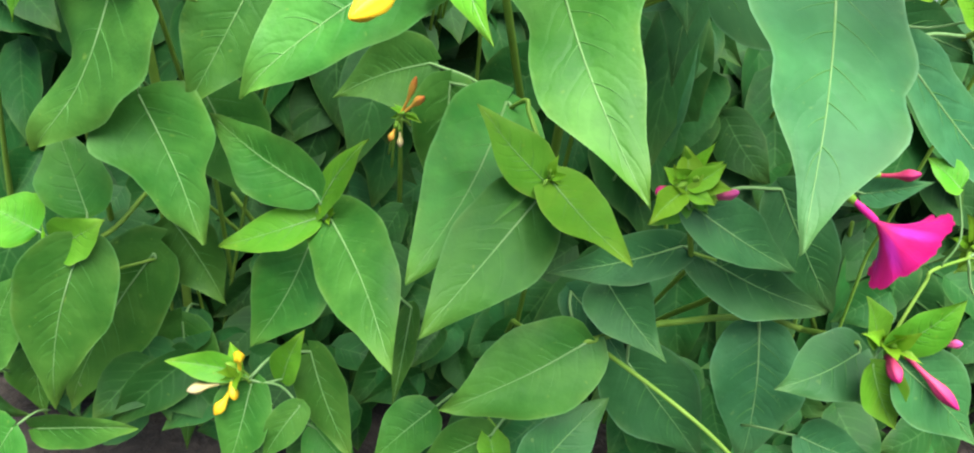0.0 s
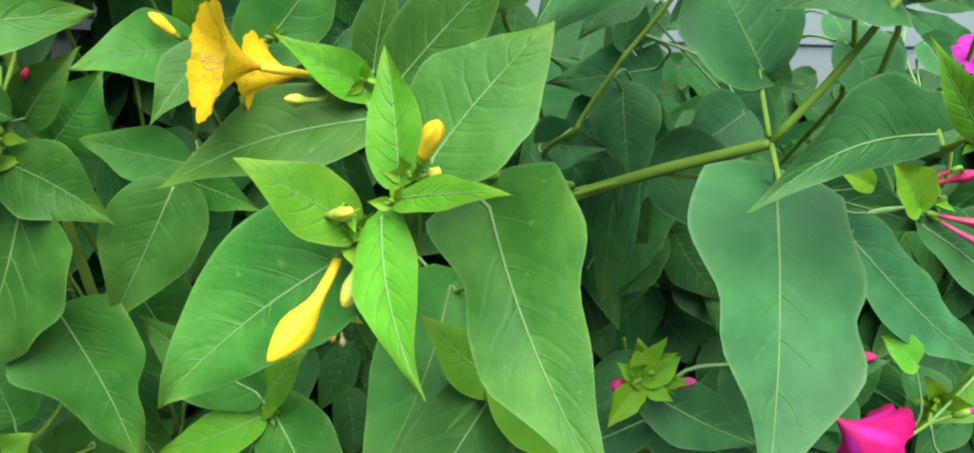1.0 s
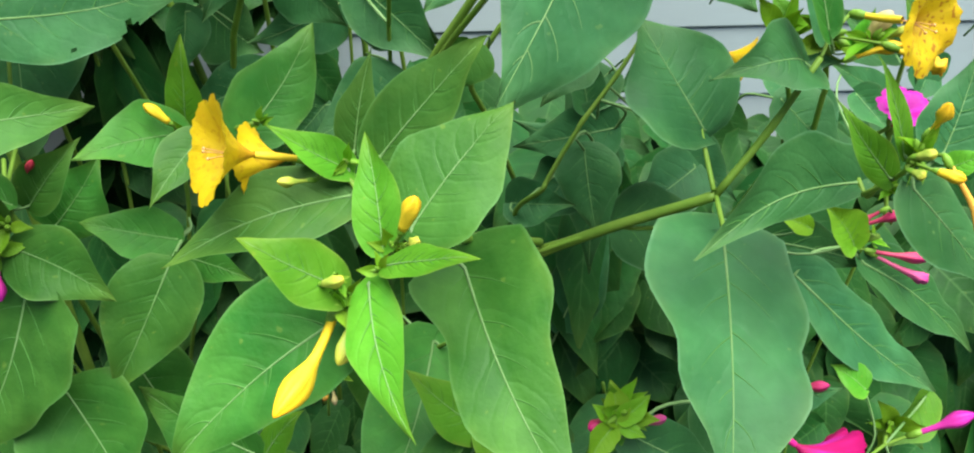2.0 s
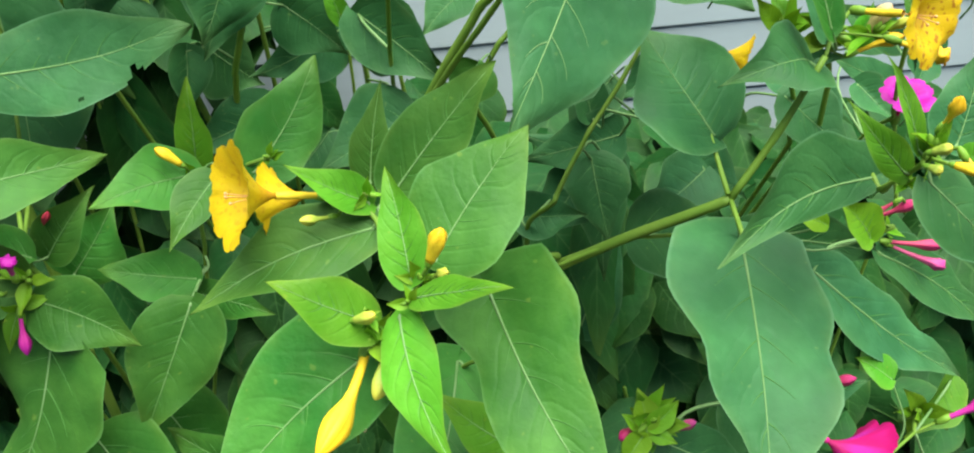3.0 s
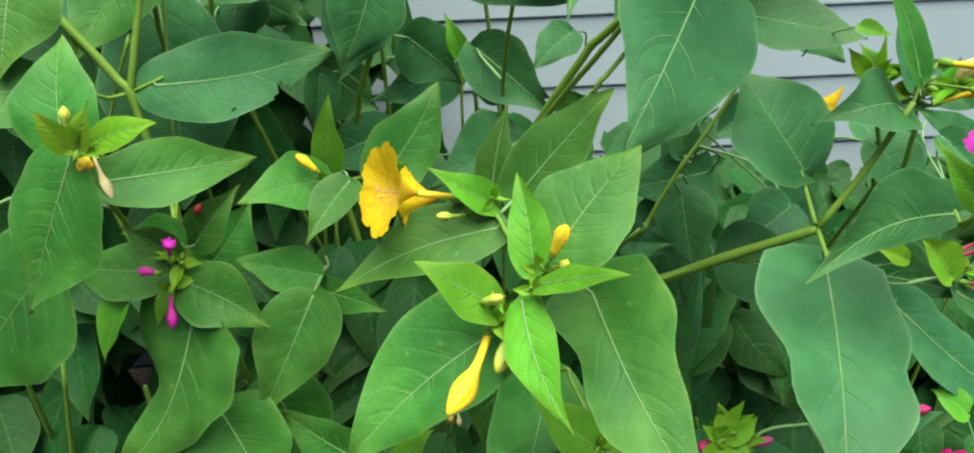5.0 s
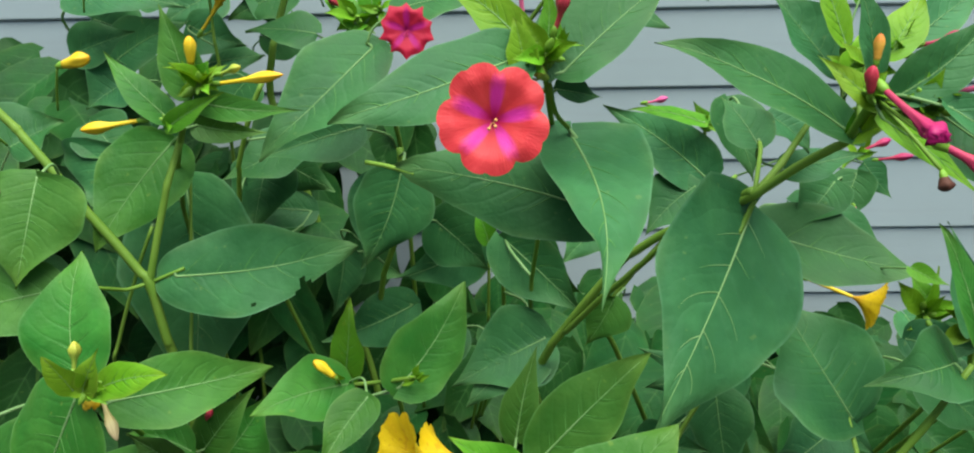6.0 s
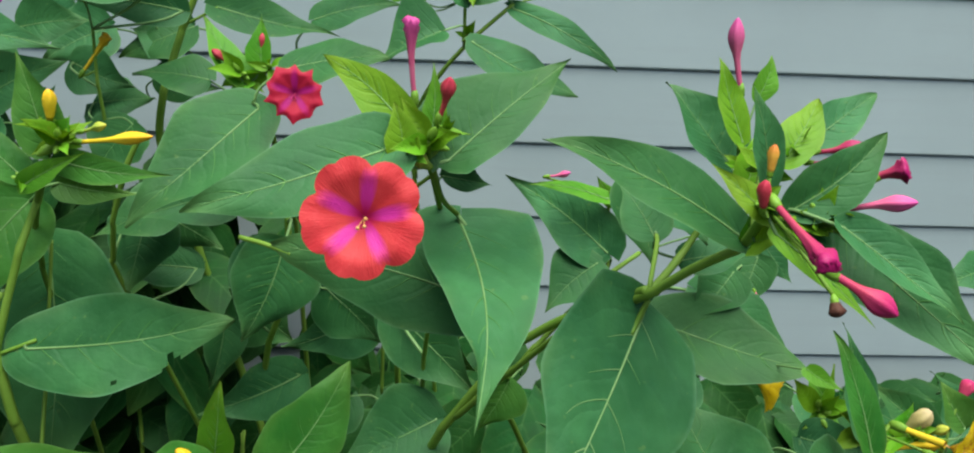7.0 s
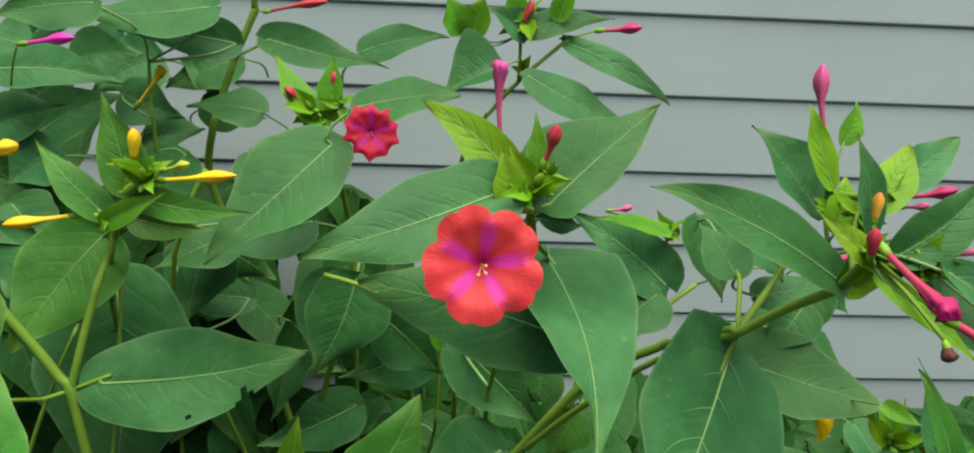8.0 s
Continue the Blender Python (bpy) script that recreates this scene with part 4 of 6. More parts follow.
# magenta left plant
magenta_left_plant = plant("four o'clock plant with small magenta buds among green leaves", (-0.24, 0.60))
stem(magenta_left_plant, 0.0016, 0.0012, [(-0.2553, 0.4607, 0.5448), (-0.2774, 0.5456, 0.5577), (-0.2814, 0.5820, 0.6130), (-0.2775, 0.6075, 0.7032)])
stem(magenta_left_plant, 0.0020, 0.0015, [(-0.2492, 0.4656, 0.5439), (-0.2553, 0.4759, 0.5569), (-0.2664, 0.5059, 0.5669)], rooted=True)
stem(magenta_left_plant, 0.0014, 0.0012, [(-0.2491, 0.4554, 0.5298), (-0.2427, 0.4425, 0.5134)])
leaf(magenta_left_plant, (-0.2444, 0.4451, 0.5347), (-0.1839, 0.4262, 0.5044), 0.0477, "m", twist=5, bend=0.01, wide=0.32)
leaf(magenta_left_plant, (-0.2442, 0.4767, 0.5471), (-0.2083, 0.4947, 0.5866), 0.0326, "m", twist=10, bend=0.04, wide=0.26)
leaf(magenta_left_plant, (-0.2412, 0.4399, 0.5092), (-0.3027, 0.4055, 0.3967), 0.1091, "m", twist=14, bend=0.03, wide=0.20, sway=-0.1, plus=(0.42, 0.46, 0.17, 0.17, 0.14, 0.07), minus=(0.45, 0.47, 0.38, 0.29, 0.18, 0.08))
leaf(magenta_left_plant, (-0.2521, 0.4358, 0.5345), (-0.2655, 0.4320, 0.5063), 0.012, "y", twist=-19, bend=0.04, wide=0.26)
leaf(magenta_left_plant, (-0.2443, 0.4456, 0.5521), (-0.2848, 0.4561, 0.5751), 0.032, "m", twist=-17, bend=0.04, wide=0.26)
leaf(magenta_left_plant, (-0.2613, 0.4556, 0.5387), (-0.3477, 0.4789, 0.5361), 0.048, "m", twist=13, bend=0.03, wide=0.26)
leaf(magenta_left_plant, (-0.2483, 0.4658, 0.5540), (-0.3027, 0.4861, 0.5542), 0.029, "m", twist=20, bend=0.02, wide=0.26)
leaf(magenta_left_plant, (-0.2436, 0.5003, 0.5186), (-0.2116, 0.5253, 0.5604), 0.050, "m", twist=19, bend=0.03, wide=0.26)
leaf(magenta_left_plant, (-0.3528, 0.4740, 0.5392), (-0.4456, 0.4532, 0.4357), 0.129, "m", twist=12, bend=0.04, wide=0.26)
leaf(magenta_left_plant, (-0.2871, 0.4470, 0.5250), (-0.3082, 0.4297, 0.4787), 0.029, "y", twist=21, bend=0.05, wide=0.26)
bud(magenta_left_plant, (-0.2455, 0.4357, 0.5581), (-0.2397, 0.4259, 0.5764), 0.0085, "violet", curled=True)
bud(magenta_left_plant, (-0.2511, 0.4358, 0.5345), (-0.2524, 0.4268, 0.5075), 0.0069, "violet")
bud(magenta_left_plant, (-0.2452, 0.4806, 0.5612), (-0.2353, 0.4808, 0.5784), 0.0054, "red")
bud(magenta_left_plant, (-0.2593, 0.4364, 0.5481), (-0.2705, 0.4365, 0.5500), 0.0065, "violet")
bracts(magenta_left_plant, (-0.2433, 0.4406, 0.5521), 0.0249, 9)
bracts(magenta_left_plant, (-0.2511, 0.4358, 0.5365), 0.0198, 6)

# low left plant
low_left_plant = plant("low four o'clock plant with light green young leaves and withered buds", (-0.15, 0.58))
stem(low_left_plant, 0.0020, 0.0015, [(-0.1068, 0.4100, 0.3575), (-0.1301, 0.4507, 0.2822), (-0.1592, 0.4946, 0.1715)], rooted=True)
stem(low_left_plant, 0.0020, 0.0015, [(-0.3060, 0.4205, 0.2992), (-0.2951, 0.4630, 0.2911), (-0.2862, 0.5036, 0.2971)], rooted=True)
stem(low_left_plant, 0.0014, 0.0012, [(-0.3044, 0.4590, 0.2489), (-0.2715, 0.4719, 0.2548)])
stem(low_left_plant, 0.0020, 0.0015, [(-0.1708, 0.3858, 0.2123), (-0.1738, 0.4215, 0.1349)], rooted=True)
leaf(low_left_plant, (-0.1162, 0.4148, 0.3783), (-0.1969, 0.4491, 0.4137), 0.0517, "m", twist=-20, bend=0.01, wide=0.34)
leaf(low_left_plant, (-0.1148, 0.4144, 0.3616), (-0.0711, 0.3900, 0.4390), 0.0259, "y", twist=-28, bend=0.01, wide=0.36)
leaf(low_left_plant, (-0.1153, 0.4116, 0.3570), (-0.1858, 0.4038, 0.3293), 0.0348, "y", twist=22, bend=0.03, wide=0.34)
leaf(low_left_plant, (-0.1058, 0.4132, 0.3591), (-0.0420, 0.2953, 0.3281), 0.0619, "m", twist=7, bend=0.03, wide=0.34)
leaf(low_left_plant, (-0.1279, 0.4390, 0.3137), (-0.1726, 0.4012, 0.2317), 0.0608, "m", twist=-10, bend=0.05, wide=0.34)
leaf(low_left_plant, (-0.3005, 0.4404, 0.3221), (-0.3271, 0.4731, 0.3805), 0.0531, "m", twist=10, bend=0.01, wide=0.34)
leaf(low_left_plant, (-0.2992, 0.4209, 0.3069), (-0.3362, 0.3844, 0.1593), 0.0751, "m", twist=-18, bend=0.04, wide=0.3)
leaf(low_left_plant, (-0.2733, 0.4745, 0.2585), (-0.3653, 0.4367, 0.0915), 0.0831, "m", twist=-9, bend=0.03, wide=0.34)
leaf(low_left_plant, (-0.3183, 0.4225, 0.3017), (-0.2742, 0.4179, 0.3334), 0.0373, "y", twist=12, bend=0.03, wide=0.36)
leaf(low_left_plant, (-0.3354, 0.4256, 0.3126), (-0.3716, 0.4305, 0.3296), 0.047, "y", twist=19, bend=0.04, wide=0.34)
leaf(low_left_plant, (-0.2345, 0.4286, 0.4335), (-0.1858, 0.3803, 0.3490), 0.0804, "m", twist=2, bend=0.02, wide=0.25, ragged=0.10, plus=(0.42, 0.5, 0.42, 0.3, 0.22, 0.1), minus=(0.44, 0.46, 0.4, 0.28, 0.2, 0.09))
leaf(low_left_plant, (-0.2171, 0.4962, 0.4038), (-0.1651, 0.4573, 0.3321), 0.0718, "m", twist=-4, bend=0.04, wide=0.34)
leaf(low_left_plant, (-0.3714, 0.3978, 0.1108), (-0.2654, 0.3757, 0.1520), 0.0382, "m", twist=22, bend=0.01, wide=0.34)
leaf(low_left_plant, (-0.2728, 0.4970, 0.1578), (-0.2748, 0.4588, 0.0211), 0.063, "m", twist=-16, bend=0.04, wide=0.26)
leaf(low_left_plant, (-0.2641, 0.5023, 0.2716), (-0.2181, 0.4764, 0.2042), 0.071, "m", twist=15, bend=0.01, wide=0.26)
leaf(low_left_plant, (-0.1695, 0.3867, 0.2062), (-0.1869, 0.3513, 0.1343), 0.0501, "m", twist=14, bend=0.05, wide=0.34)
leaf(low_left_plant, (-0.1782, 0.3868, 0.2178), (-0.2359, 0.3850, 0.2254), 0.0234, "y", twist=8, bend=0.03, wide=0.36)
leaf(low_left_plant, (-0.1445, 0.3887, 0.2132), (-0.1240, 0.3902, 0.2670), 0.0251, "y", twist=-2, bend=0.03, wide=0.36)
leaf(low_left_plant, (-0.1255, 0.4067, 0.2280), (-0.0884, 0.3705, 0.1476), 0.0480, "m", twist=15, bend=0.02, wide=0.34)
leaf(low_left_plant, (-0.1279, 0.3734, 0.1999), (-0.1570, 0.3515, 0.1520), 0.029, "m", twist=-8, bend=0.05, wide=0.26)
leaf(low_left_plant, (-0.0278, 0.4080, 0.1679), (-0.0751, 0.3868, 0.1204), 0.049, "m", twist=18, bend=0.05, wide=0.26)
leaf(low_left_plant, (-0.0499, 0.4489, 0.2465), (-0.0621, 0.4184, 0.1520), 0.023, "m", twist=14, bend=0.01, wide=0.26)
leaf(low_left_plant, (-0.4130, 0.4326, 0.1707), (-0.3766, 0.4529, 0.2475), 0.067, "m", twist=-18, bend=0.04, wide=0.26)
leaf(low_left_plant, (-0.3873, 0.3884, 0.1197), (-0.4212, 0.3762, 0.0624), 0.058, "m", twist=16, bend=0.05, wide=0.26)
leaf(low_left_plant, (-0.1267, 0.4094, 0.1305), (-0.0816, 0.3858, 0.0994), 0.046, "m", twist=6, bend=0.05, wide=0.26)
leaf(low_left_plant, (-0.4030, 0.4703, 0.1344), (-0.3992, 0.4460, 0.0667), 0.048, "m", twist=-15, bend=0.02, wide=0.26)
bud(low_left_plant, (-0.0573, 0.4168, 0.4409), (-0.0456, 0.4139, 0.4733), 0.0042, "orange")
bud(low_left_plant, (-0.0543, 0.4158, 0.4450), (-0.0395, 0.4087, 0.4623), 0.0052, "orange")
bud(low_left_plant, (-0.0583, 0.4157, 0.4369), (-0.0623, 0.4115, 0.4258), 0.0040, "orange")
bud(low_left_plant, (-0.0563, 0.4157, 0.4349), (-0.0552, 0.4114, 0.4218), 0.0040, "cream")
bud(low_left_plant, (-0.1758, 0.3816, 0.2237), (-0.1734, 0.3781, 0.2501), 0.0080, "yellow")
bud(low_left_plant, (-0.1872, 0.3813, 0.2119), (-0.2160, 0.3721, 0.2079), 0.0084, "cream")
bud(low_left_plant, (-0.1821, 0.3810, 0.2098), (-0.1943, 0.3652, 0.1906), 0.0085, "yellow")
bud(low_left_plant, (-0.1811, 0.3783, 0.2159), (-0.1766, 0.3676, 0.2073), 0.0069, "yellow")
bracts(low_left_plant, (-0.1065, 0.4074, 0.3612), 0.0149, 5)
bracts(low_left_plant, (-0.1768, 0.3826, 0.2227), 0.0305, 9)
bracts(low_left_plant, (-0.3263, 0.4160, 0.3053), 0.0180, 6)
bracts(low_left_plant, (-0.0533, 0.4158, 0.4450), 0.0176, 8)

# low middle plant
low_middle_plant = plant("low green four o'clock plant with large drooping heart-shaped leaves", (0.04, 0.60))
stem(low_middle_plant, 0.0020, 0.0015, [(0.0447, 0.3782, 0.4271), (0.0247, 0.4329, 0.4537), (0.0058, 0.4527, 0.4281)], rooted=True)
stem(low_middle_plant, 0.0024, 0.0019, [(0.2091, 0.3872, 0.3256), (0.1415, 0.3975, 0.2998), (0.0855, 0.3661, 0.3057)], rooted=True)
stem(low_middle_plant, 0.0017, 0.0014, [(0.0967, 0.3685, 0.2955), (0.1340, 0.3387, 0.2901), (0.1673, 0.3167, 0.2783), (0.1959, 0.3043, 0.2571)])
leaf(low_middle_plant, (0.0386, 0.3782, 0.4143), (-0.0280, 0.2955, 0.3603), 0.0630, "m", twist=-7, bend=0.02, wide=0.33)
leaf(low_middle_plant, (0.0458, 0.3763, 0.4272), (0.0903, 0.3047, 0.4226), 0.0385, "y", twist=-20, bend=0.02, wide=0.34)
leaf(low_middle_plant, (0.0429, 0.3771, 0.4250), (-0.0044, 0.3826, 0.4744), 0.0350, "y", twist=15, bend=0.01, wide=0.34)
leaf(low_middle_plant, (0.0125, 0.4467, 0.4439), (-0.0393, 0.3244, 0.3781), 0.0722, "m", twist=2, bend=0.05, wide=0.36)
leaf(low_middle_plant, (0.0830, 0.3649, 0.3039), (-0.0156, 0.3322, 0.2586), 0.0677, "m", twist=-2, bend=0.04, wide=0.34)
leaf(low_middle_plant, (0.0933, 0.3923, 0.3410), (0.1353, 0.3417, 0.3146), 0.0478, "b", twist=5, bend=0.05, wide=0.26)
leaf(low_middle_plant, (0.0716, 0.3989, 0.3215), (0.1209, 0.3719, 0.2700), 0.034, "b", twist=10, bend=0.05, wide=0.26)
leaf(low_middle_plant, (0.0531, 0.3183, 0.2064), (0.1071, 0.3615, 0.2551), 0.0454, "b", twist=-7, bend=0.05, wide=0.36)
leaf(low_middle_plant, (0.0249, 0.3674, 0.1950), (-0.0424, 0.3477, 0.1600), 0.050, "m", twist=-14, bend=0.03, wide=0.26)
leaf(low_middle_plant, (0.0310, 0.3510, 0.1782), (0.0209, 0.3794, 0.2020), 0.0254, "y", twist=10, bend=0.03, wide=0.36)
leaf(low_middle_plant, (0.1289, 0.4205, 0.2352), (0.2012, 0.3792, 0.1676), 0.077, "b", twist=17, bend=0.05, wide=0.26)
leaf(low_middle_plant, (-0.0464, 0.5037, 0.4413), (-0.1163, 0.4839, 0.4156), 0.055, "m", twist=-15, bend=0.02, wide=0.26)
leaf(low_middle_plant, (-0.0285, 0.4734, 0.4417), (-0.0379, 0.4519, 0.3490), 0.055, "m", twist=-20, bend=0.05, wide=0.26)
bracts(low_middle_plant, (0.0436, 0.3743, 0.4312), 0.0175, 8)

# pink bud plant
pink_bud_plant = plant("low four o'clock plant with pink buds in a star of bracts", (0.15, 0.58))
stem(pink_bud_plant, 0.0022, 0.0019, [(0.2091, 0.3872, 0.3256), (0.2313, 0.3769, 0.3249), (0.2467, 0.3319, 0.3565)], rooted=True)
stem(pink_bud_plant, 0.0020, 0.0015, [(0.1328, 0.3710, 0.4200), (0.1445, 0.3851, 0.3766), (0.1550, 0.3996, 0.3514)], rooted=True)
stem(pink_bud_plant, 0.0013, 0.0012, [(0.1445, 0.3851, 0.3766), (0.1627, 0.3848, 0.3718)])
leaf(pink_bud_plant, (0.1325, 0.3723, 0.4228), (0.2092, 0.3641, 0.3833), 0.0393, "b", twist=-7, bend=0.03, wide=0.30)
leaf(pink_bud_plant, (0.1455, 0.3901, 0.3752), (0.2476, 0.3828, 0.3359), 0.0503, "b", twist=-10, bend=0.02, wide=0.4)
leaf(pink_bud_plant, (0.1401, 0.3907, 0.3773), (0.0490, 0.3649, 0.3640), 0.0348, "b", twist=-2, bend=0.02, wide=0.34)
leaf(pink_bud_plant, (0.1285, 0.3775, 0.4338), (0.1203, 0.3747, 0.4631), 0.0166, "y", twist=3, bend=0.02, wide=0.36)
leaf(pink_bud_plant, (0.1309, 0.3755, 0.4322), (0.1464, 0.3696, 0.4559), 0.0151, "y", twist=1, bend=0.05, wide=0.36)
leaf(pink_bud_plant, (0.1278, 0.3739, 0.4296), (0.1067, 0.3637, 0.4108), 0.0224, "y", twist=-6, bend=0.05, wide=0.36)
leaf(pink_bud_plant, (0.1328, 0.3756, 0.4290), (0.1436, 0.3688, 0.4193), 0.0155, "y", twist=-19, bend=0.03, wide=0.26)
leaf(pink_bud_plant, (0.2097, 0.3896, 0.3082), (0.2084, 0.3417, 0.2196), 0.0682, "b", twist=4, bend=0.05, wide=0.34)
leaf(pink_bud_plant, (0.2479, 0.3286, 0.3519), (0.1898, 0.3001, 0.3412), 0.0454, "b", twist=19, bend=0.03, wide=0.3)
leaf(pink_bud_plant, (0.1919, 0.3907, 0.4286), (0.2412, 0.3640, 0.3522), 0.0445, "b", twist=11, bend=0.05, wide=0.36)
bud(pink_bud_plant, (0.1218, 0.3723, 0.4333), (0.1076, 0.3643, 0.4343), 0.0075, "magenta")
bud(pink_bud_plant, (0.1446, 0.3715, 0.4302), (0.1567, 0.3642, 0.4405), 0.0060, "pink")
leaf(pink_bud_plant, (0.1243, 0.3622, 0.4397), (0.1228, 0.3815, 0.4594), 0.0170, "l", twist=0, bend=0.04, wide=0.34)
leaf(pink_bud_plant, (0.1271, 0.3637, 0.4418), (0.1463, 0.3693, 0.4561), 0.0146, "l", twist=-10, bend=0.04, wide=0.34)
leaf(pink_bud_plant, (0.1215, 0.3607, 0.4377), (0.1030, 0.3421, 0.4260), 0.0170, "l", twist=8, bend=0.04, wide=0.34)
leaf(pink_bud_plant, (0.1274, 0.3615, 0.4388), (0.1408, 0.3508, 0.4376), 0.0105, "l", twist=-8, bend=0.04, wide=0.34)
leaf(pink_bud_plant, (0.1219, 0.3634, 0.4414), (0.1096, 0.3697, 0.4502), 0.0105, "l", twist=10, bend=0.04, wide=0.34)
bracts(pink_bud_plant, (0.1290, 0.3730, 0.4359), 0.0257, 10)
bracts(pink_bud_plant, (0.1279, 0.3680, 0.4426), 0.0322, 10)

# magenta plant
magenta_plant = plant("four o'clock plant with an open magenta flower and slim buds", (0.34, 0.55))
stem(magenta_plant, 0.0011, 0.0010, [(0.2513, 0.3122, 0.3760), (0.2743, 0.3391, 0.4136), (0.3049, 0.3588, 0.4107)])
stem(magenta_plant, 0.0017, 0.0014, [(0.2078, 0.3258, 0.4635), (0.2063, 0.3608, 0.4531), (0.2201, 0.4207, 0.4477)])
stem(magenta_plant, 0.0019, 0.0015, [(0.2868, 0.4017, 0.5454), (0.2742, 0.4313, 0.5146)], rooted=True)
stem(magenta_plant, 0.0015, 0.0012, [(0.3378, 0.4966, 0.5699), (0.3437, 0.4993, 0.5418), (0.3501, 0.4931, 0.5029)], rooted=True)
leaf(magenta_plant, (0.2532, 0.3084, 0.3769), (0.2810, 0.3096, 0.4168), 0.0287, "y", twist=10, bend=0.05, wide=0.36)
leaf(magenta_plant, (0.2441, 0.3106, 0.3777), (0.2291, 0.3163, 0.4080), 0.0204, "y", twist=19, bend=0.03, wide=0.36)
leaf(magenta_plant, (0.2436, 0.3035, 0.3651), (0.2631, 0.2862, 0.3316), 0.0279, "y", twist=7, bend=0.02, wide=0.34)
leaf(magenta_plant, (0.2596, 0.3023, 0.3680), (0.3149, 0.2837, 0.3243), 0.048, "b", twist=-3, bend=0.05, wide=0.26)
leaf(magenta_plant, (0.2282, 0.3147, 0.2842), (0.2793, 0.3025, 0.2807), 0.037, "b", twist=3, bend=0.02, wide=0.26)
leaf(magenta_plant, (0.2369, 0.3976, 0.5221), (0.3462, 0.3831, 0.4310), 0.0455, "b", twist=-17, bend=0.02, wide=0.35, ragged=0.24)
leaf(magenta_plant, (0.2916, 0.4143, 0.5163), (0.3899, 0.4152, 0.4357), 0.0410, "b", twist=-17, bend=0.02, wide=0.34, ragged=0.20)
leaf(magenta_plant, (0.2328, 0.3703, 0.4432), (0.2659, 0.3602, 0.4618), 0.019, "b", twist=-5, bend=0.01, wide=0.26)
leaf(magenta_plant, (0.2791, 0.3600, 0.4599), (0.2588, 0.3705, 0.4717), 0.023, "y", twist=15, bend=0.03, wide=0.26)



leaf(magenta_plant, (0.3561, 0.4001, 0.4112), (0.3155, 0.3782, 0.3834), 0.035, "y", twist=-17, bend=0.03, wide=0.26)
leaf(magenta_plant, (0.3488, 0.3575, 0.3708), (0.3725, 0.3504, 0.4087), 0.037, "b", twist=17, bend=0.04, wide=0.26)
flower(magenta_plant, (0.2078, 0.3258, 0.4635), (0.2382, 0.3121, 0.4447), 0.0565, "magenta", flare=0.72)
flower(magenta_plant, (0.3366, 0.4949, 0.5727), (0.3360, 0.4854, 0.5958), 0.0385, "violet", flare=0.5)
bud(magenta_plant, (0.2767, 0.4069, 0.5502), (0.2961, 0.3978, 0.5649), 0.0065, "magenta")
bud(magenta_plant, (0.2932, 0.4163, 0.5252), (0.3312, 0.4072, 0.5231), 0.0070, "magenta")
bud(magenta_plant, (0.2953, 0.4163, 0.5232), (0.3315, 0.4070, 0.5069), 0.0075, "pink", curled=True)
bud(magenta_plant, (0.2316, 0.3656, 0.4594), (0.2526, 0.3555, 0.4687), 0.0065, "magenta")
bud(magenta_plant, (0.3303, 0.3685, 0.4079), (0.3611, 0.3608, 0.4316), 0.0096, "violet")
bud(magenta_plant, (0.2553, 0.3091, 0.3770), (0.2891, 0.2816, 0.3572), 0.0075, "magenta")
bud(magenta_plant, (0.2745, 0.3069, 0.3822), (0.2824, 0.2971, 0.3945), 0.0047, "pink")
bud(magenta_plant, (0.2518, 0.3075, 0.3709), (0.2530, 0.2886, 0.3678), 0.0080, "magenta")

bracts(magenta_plant, (0.2492, 0.3093, 0.3780), 0.0258, 10)

bracts(magenta_plant, (0.3233, 0.3786, 0.4067), 0.0313, 8)
bracts(magenta_plant, (0.2942, 0.4164, 0.5322), 0.0179, 5)

# red flower plant
red_flower_plant = plant("four o'clock plant with an open red flower and magenta throat", (-0.02, 0.64))
stem(red_flower_plant, 0.0016, 0.0014, [(-0.0080, 0.4320, 0.8167), (-0.0050, 0.4566, 0.7974), (0.0035, 0.5056, 0.7443), (-0.0075, 0.5550, 0.6704)], rooted=True)
stem(red_flower_plant, 0.0015, 0.0014, [(-0.0060, 0.4370, 0.8126), (-0.0010, 0.4564, 0.7903), (0.0072, 0.4682, 0.7780)])
# Thread-like end of the leaf behind the red flower, built as a stem.
stem(red_flower_plant, 0.0015, 0.0014, [(-0.1191, 0.5065, 0.7472), (-0.1029, 0.4964, 0.7473), (-0.0858, 0.4862, 0.7454)])
leaf(red_flower_plant, (-0.0222, 0.4195, 0.8273), (-0.1145, 0.3918, 0.8015), 0.0464, "b", twist=6, bend=0.05, wide=0.32)
leaf(red_flower_plant, (0.0096, 0.4661, 0.7728), (0.0134, 0.3332, 0.7289), 0.0626, "b", twist=-5, bend=0.02, wide=0.25, sway=-0.065, plus=(0.42, 0.42, 0.31, 0.2, 0.08, 0.03), minus=(0.56, 0.53, 0.43, 0.31, 0.17, 0.06))
leaf(red_flower_plant, (0.0013, 0.4314, 0.8175), (0.0634, 0.4740, 0.8616), 0.0507, "b", twist=-7, bend=0.04, wide=0.30, plus=(0.28, 0.32, 0.3, 0.24, 0.16, 0.07), minus=(0.5, 0.58, 0.5, 0.36, 0.2, 0.08))
leaf(red_flower_plant, (-0.0130, 0.4331, 0.8248), (-0.0626, 0.4691, 0.8606), 0.0226, "l", twist=-20, bend=0.04, wide=0.36, sway=0.06)
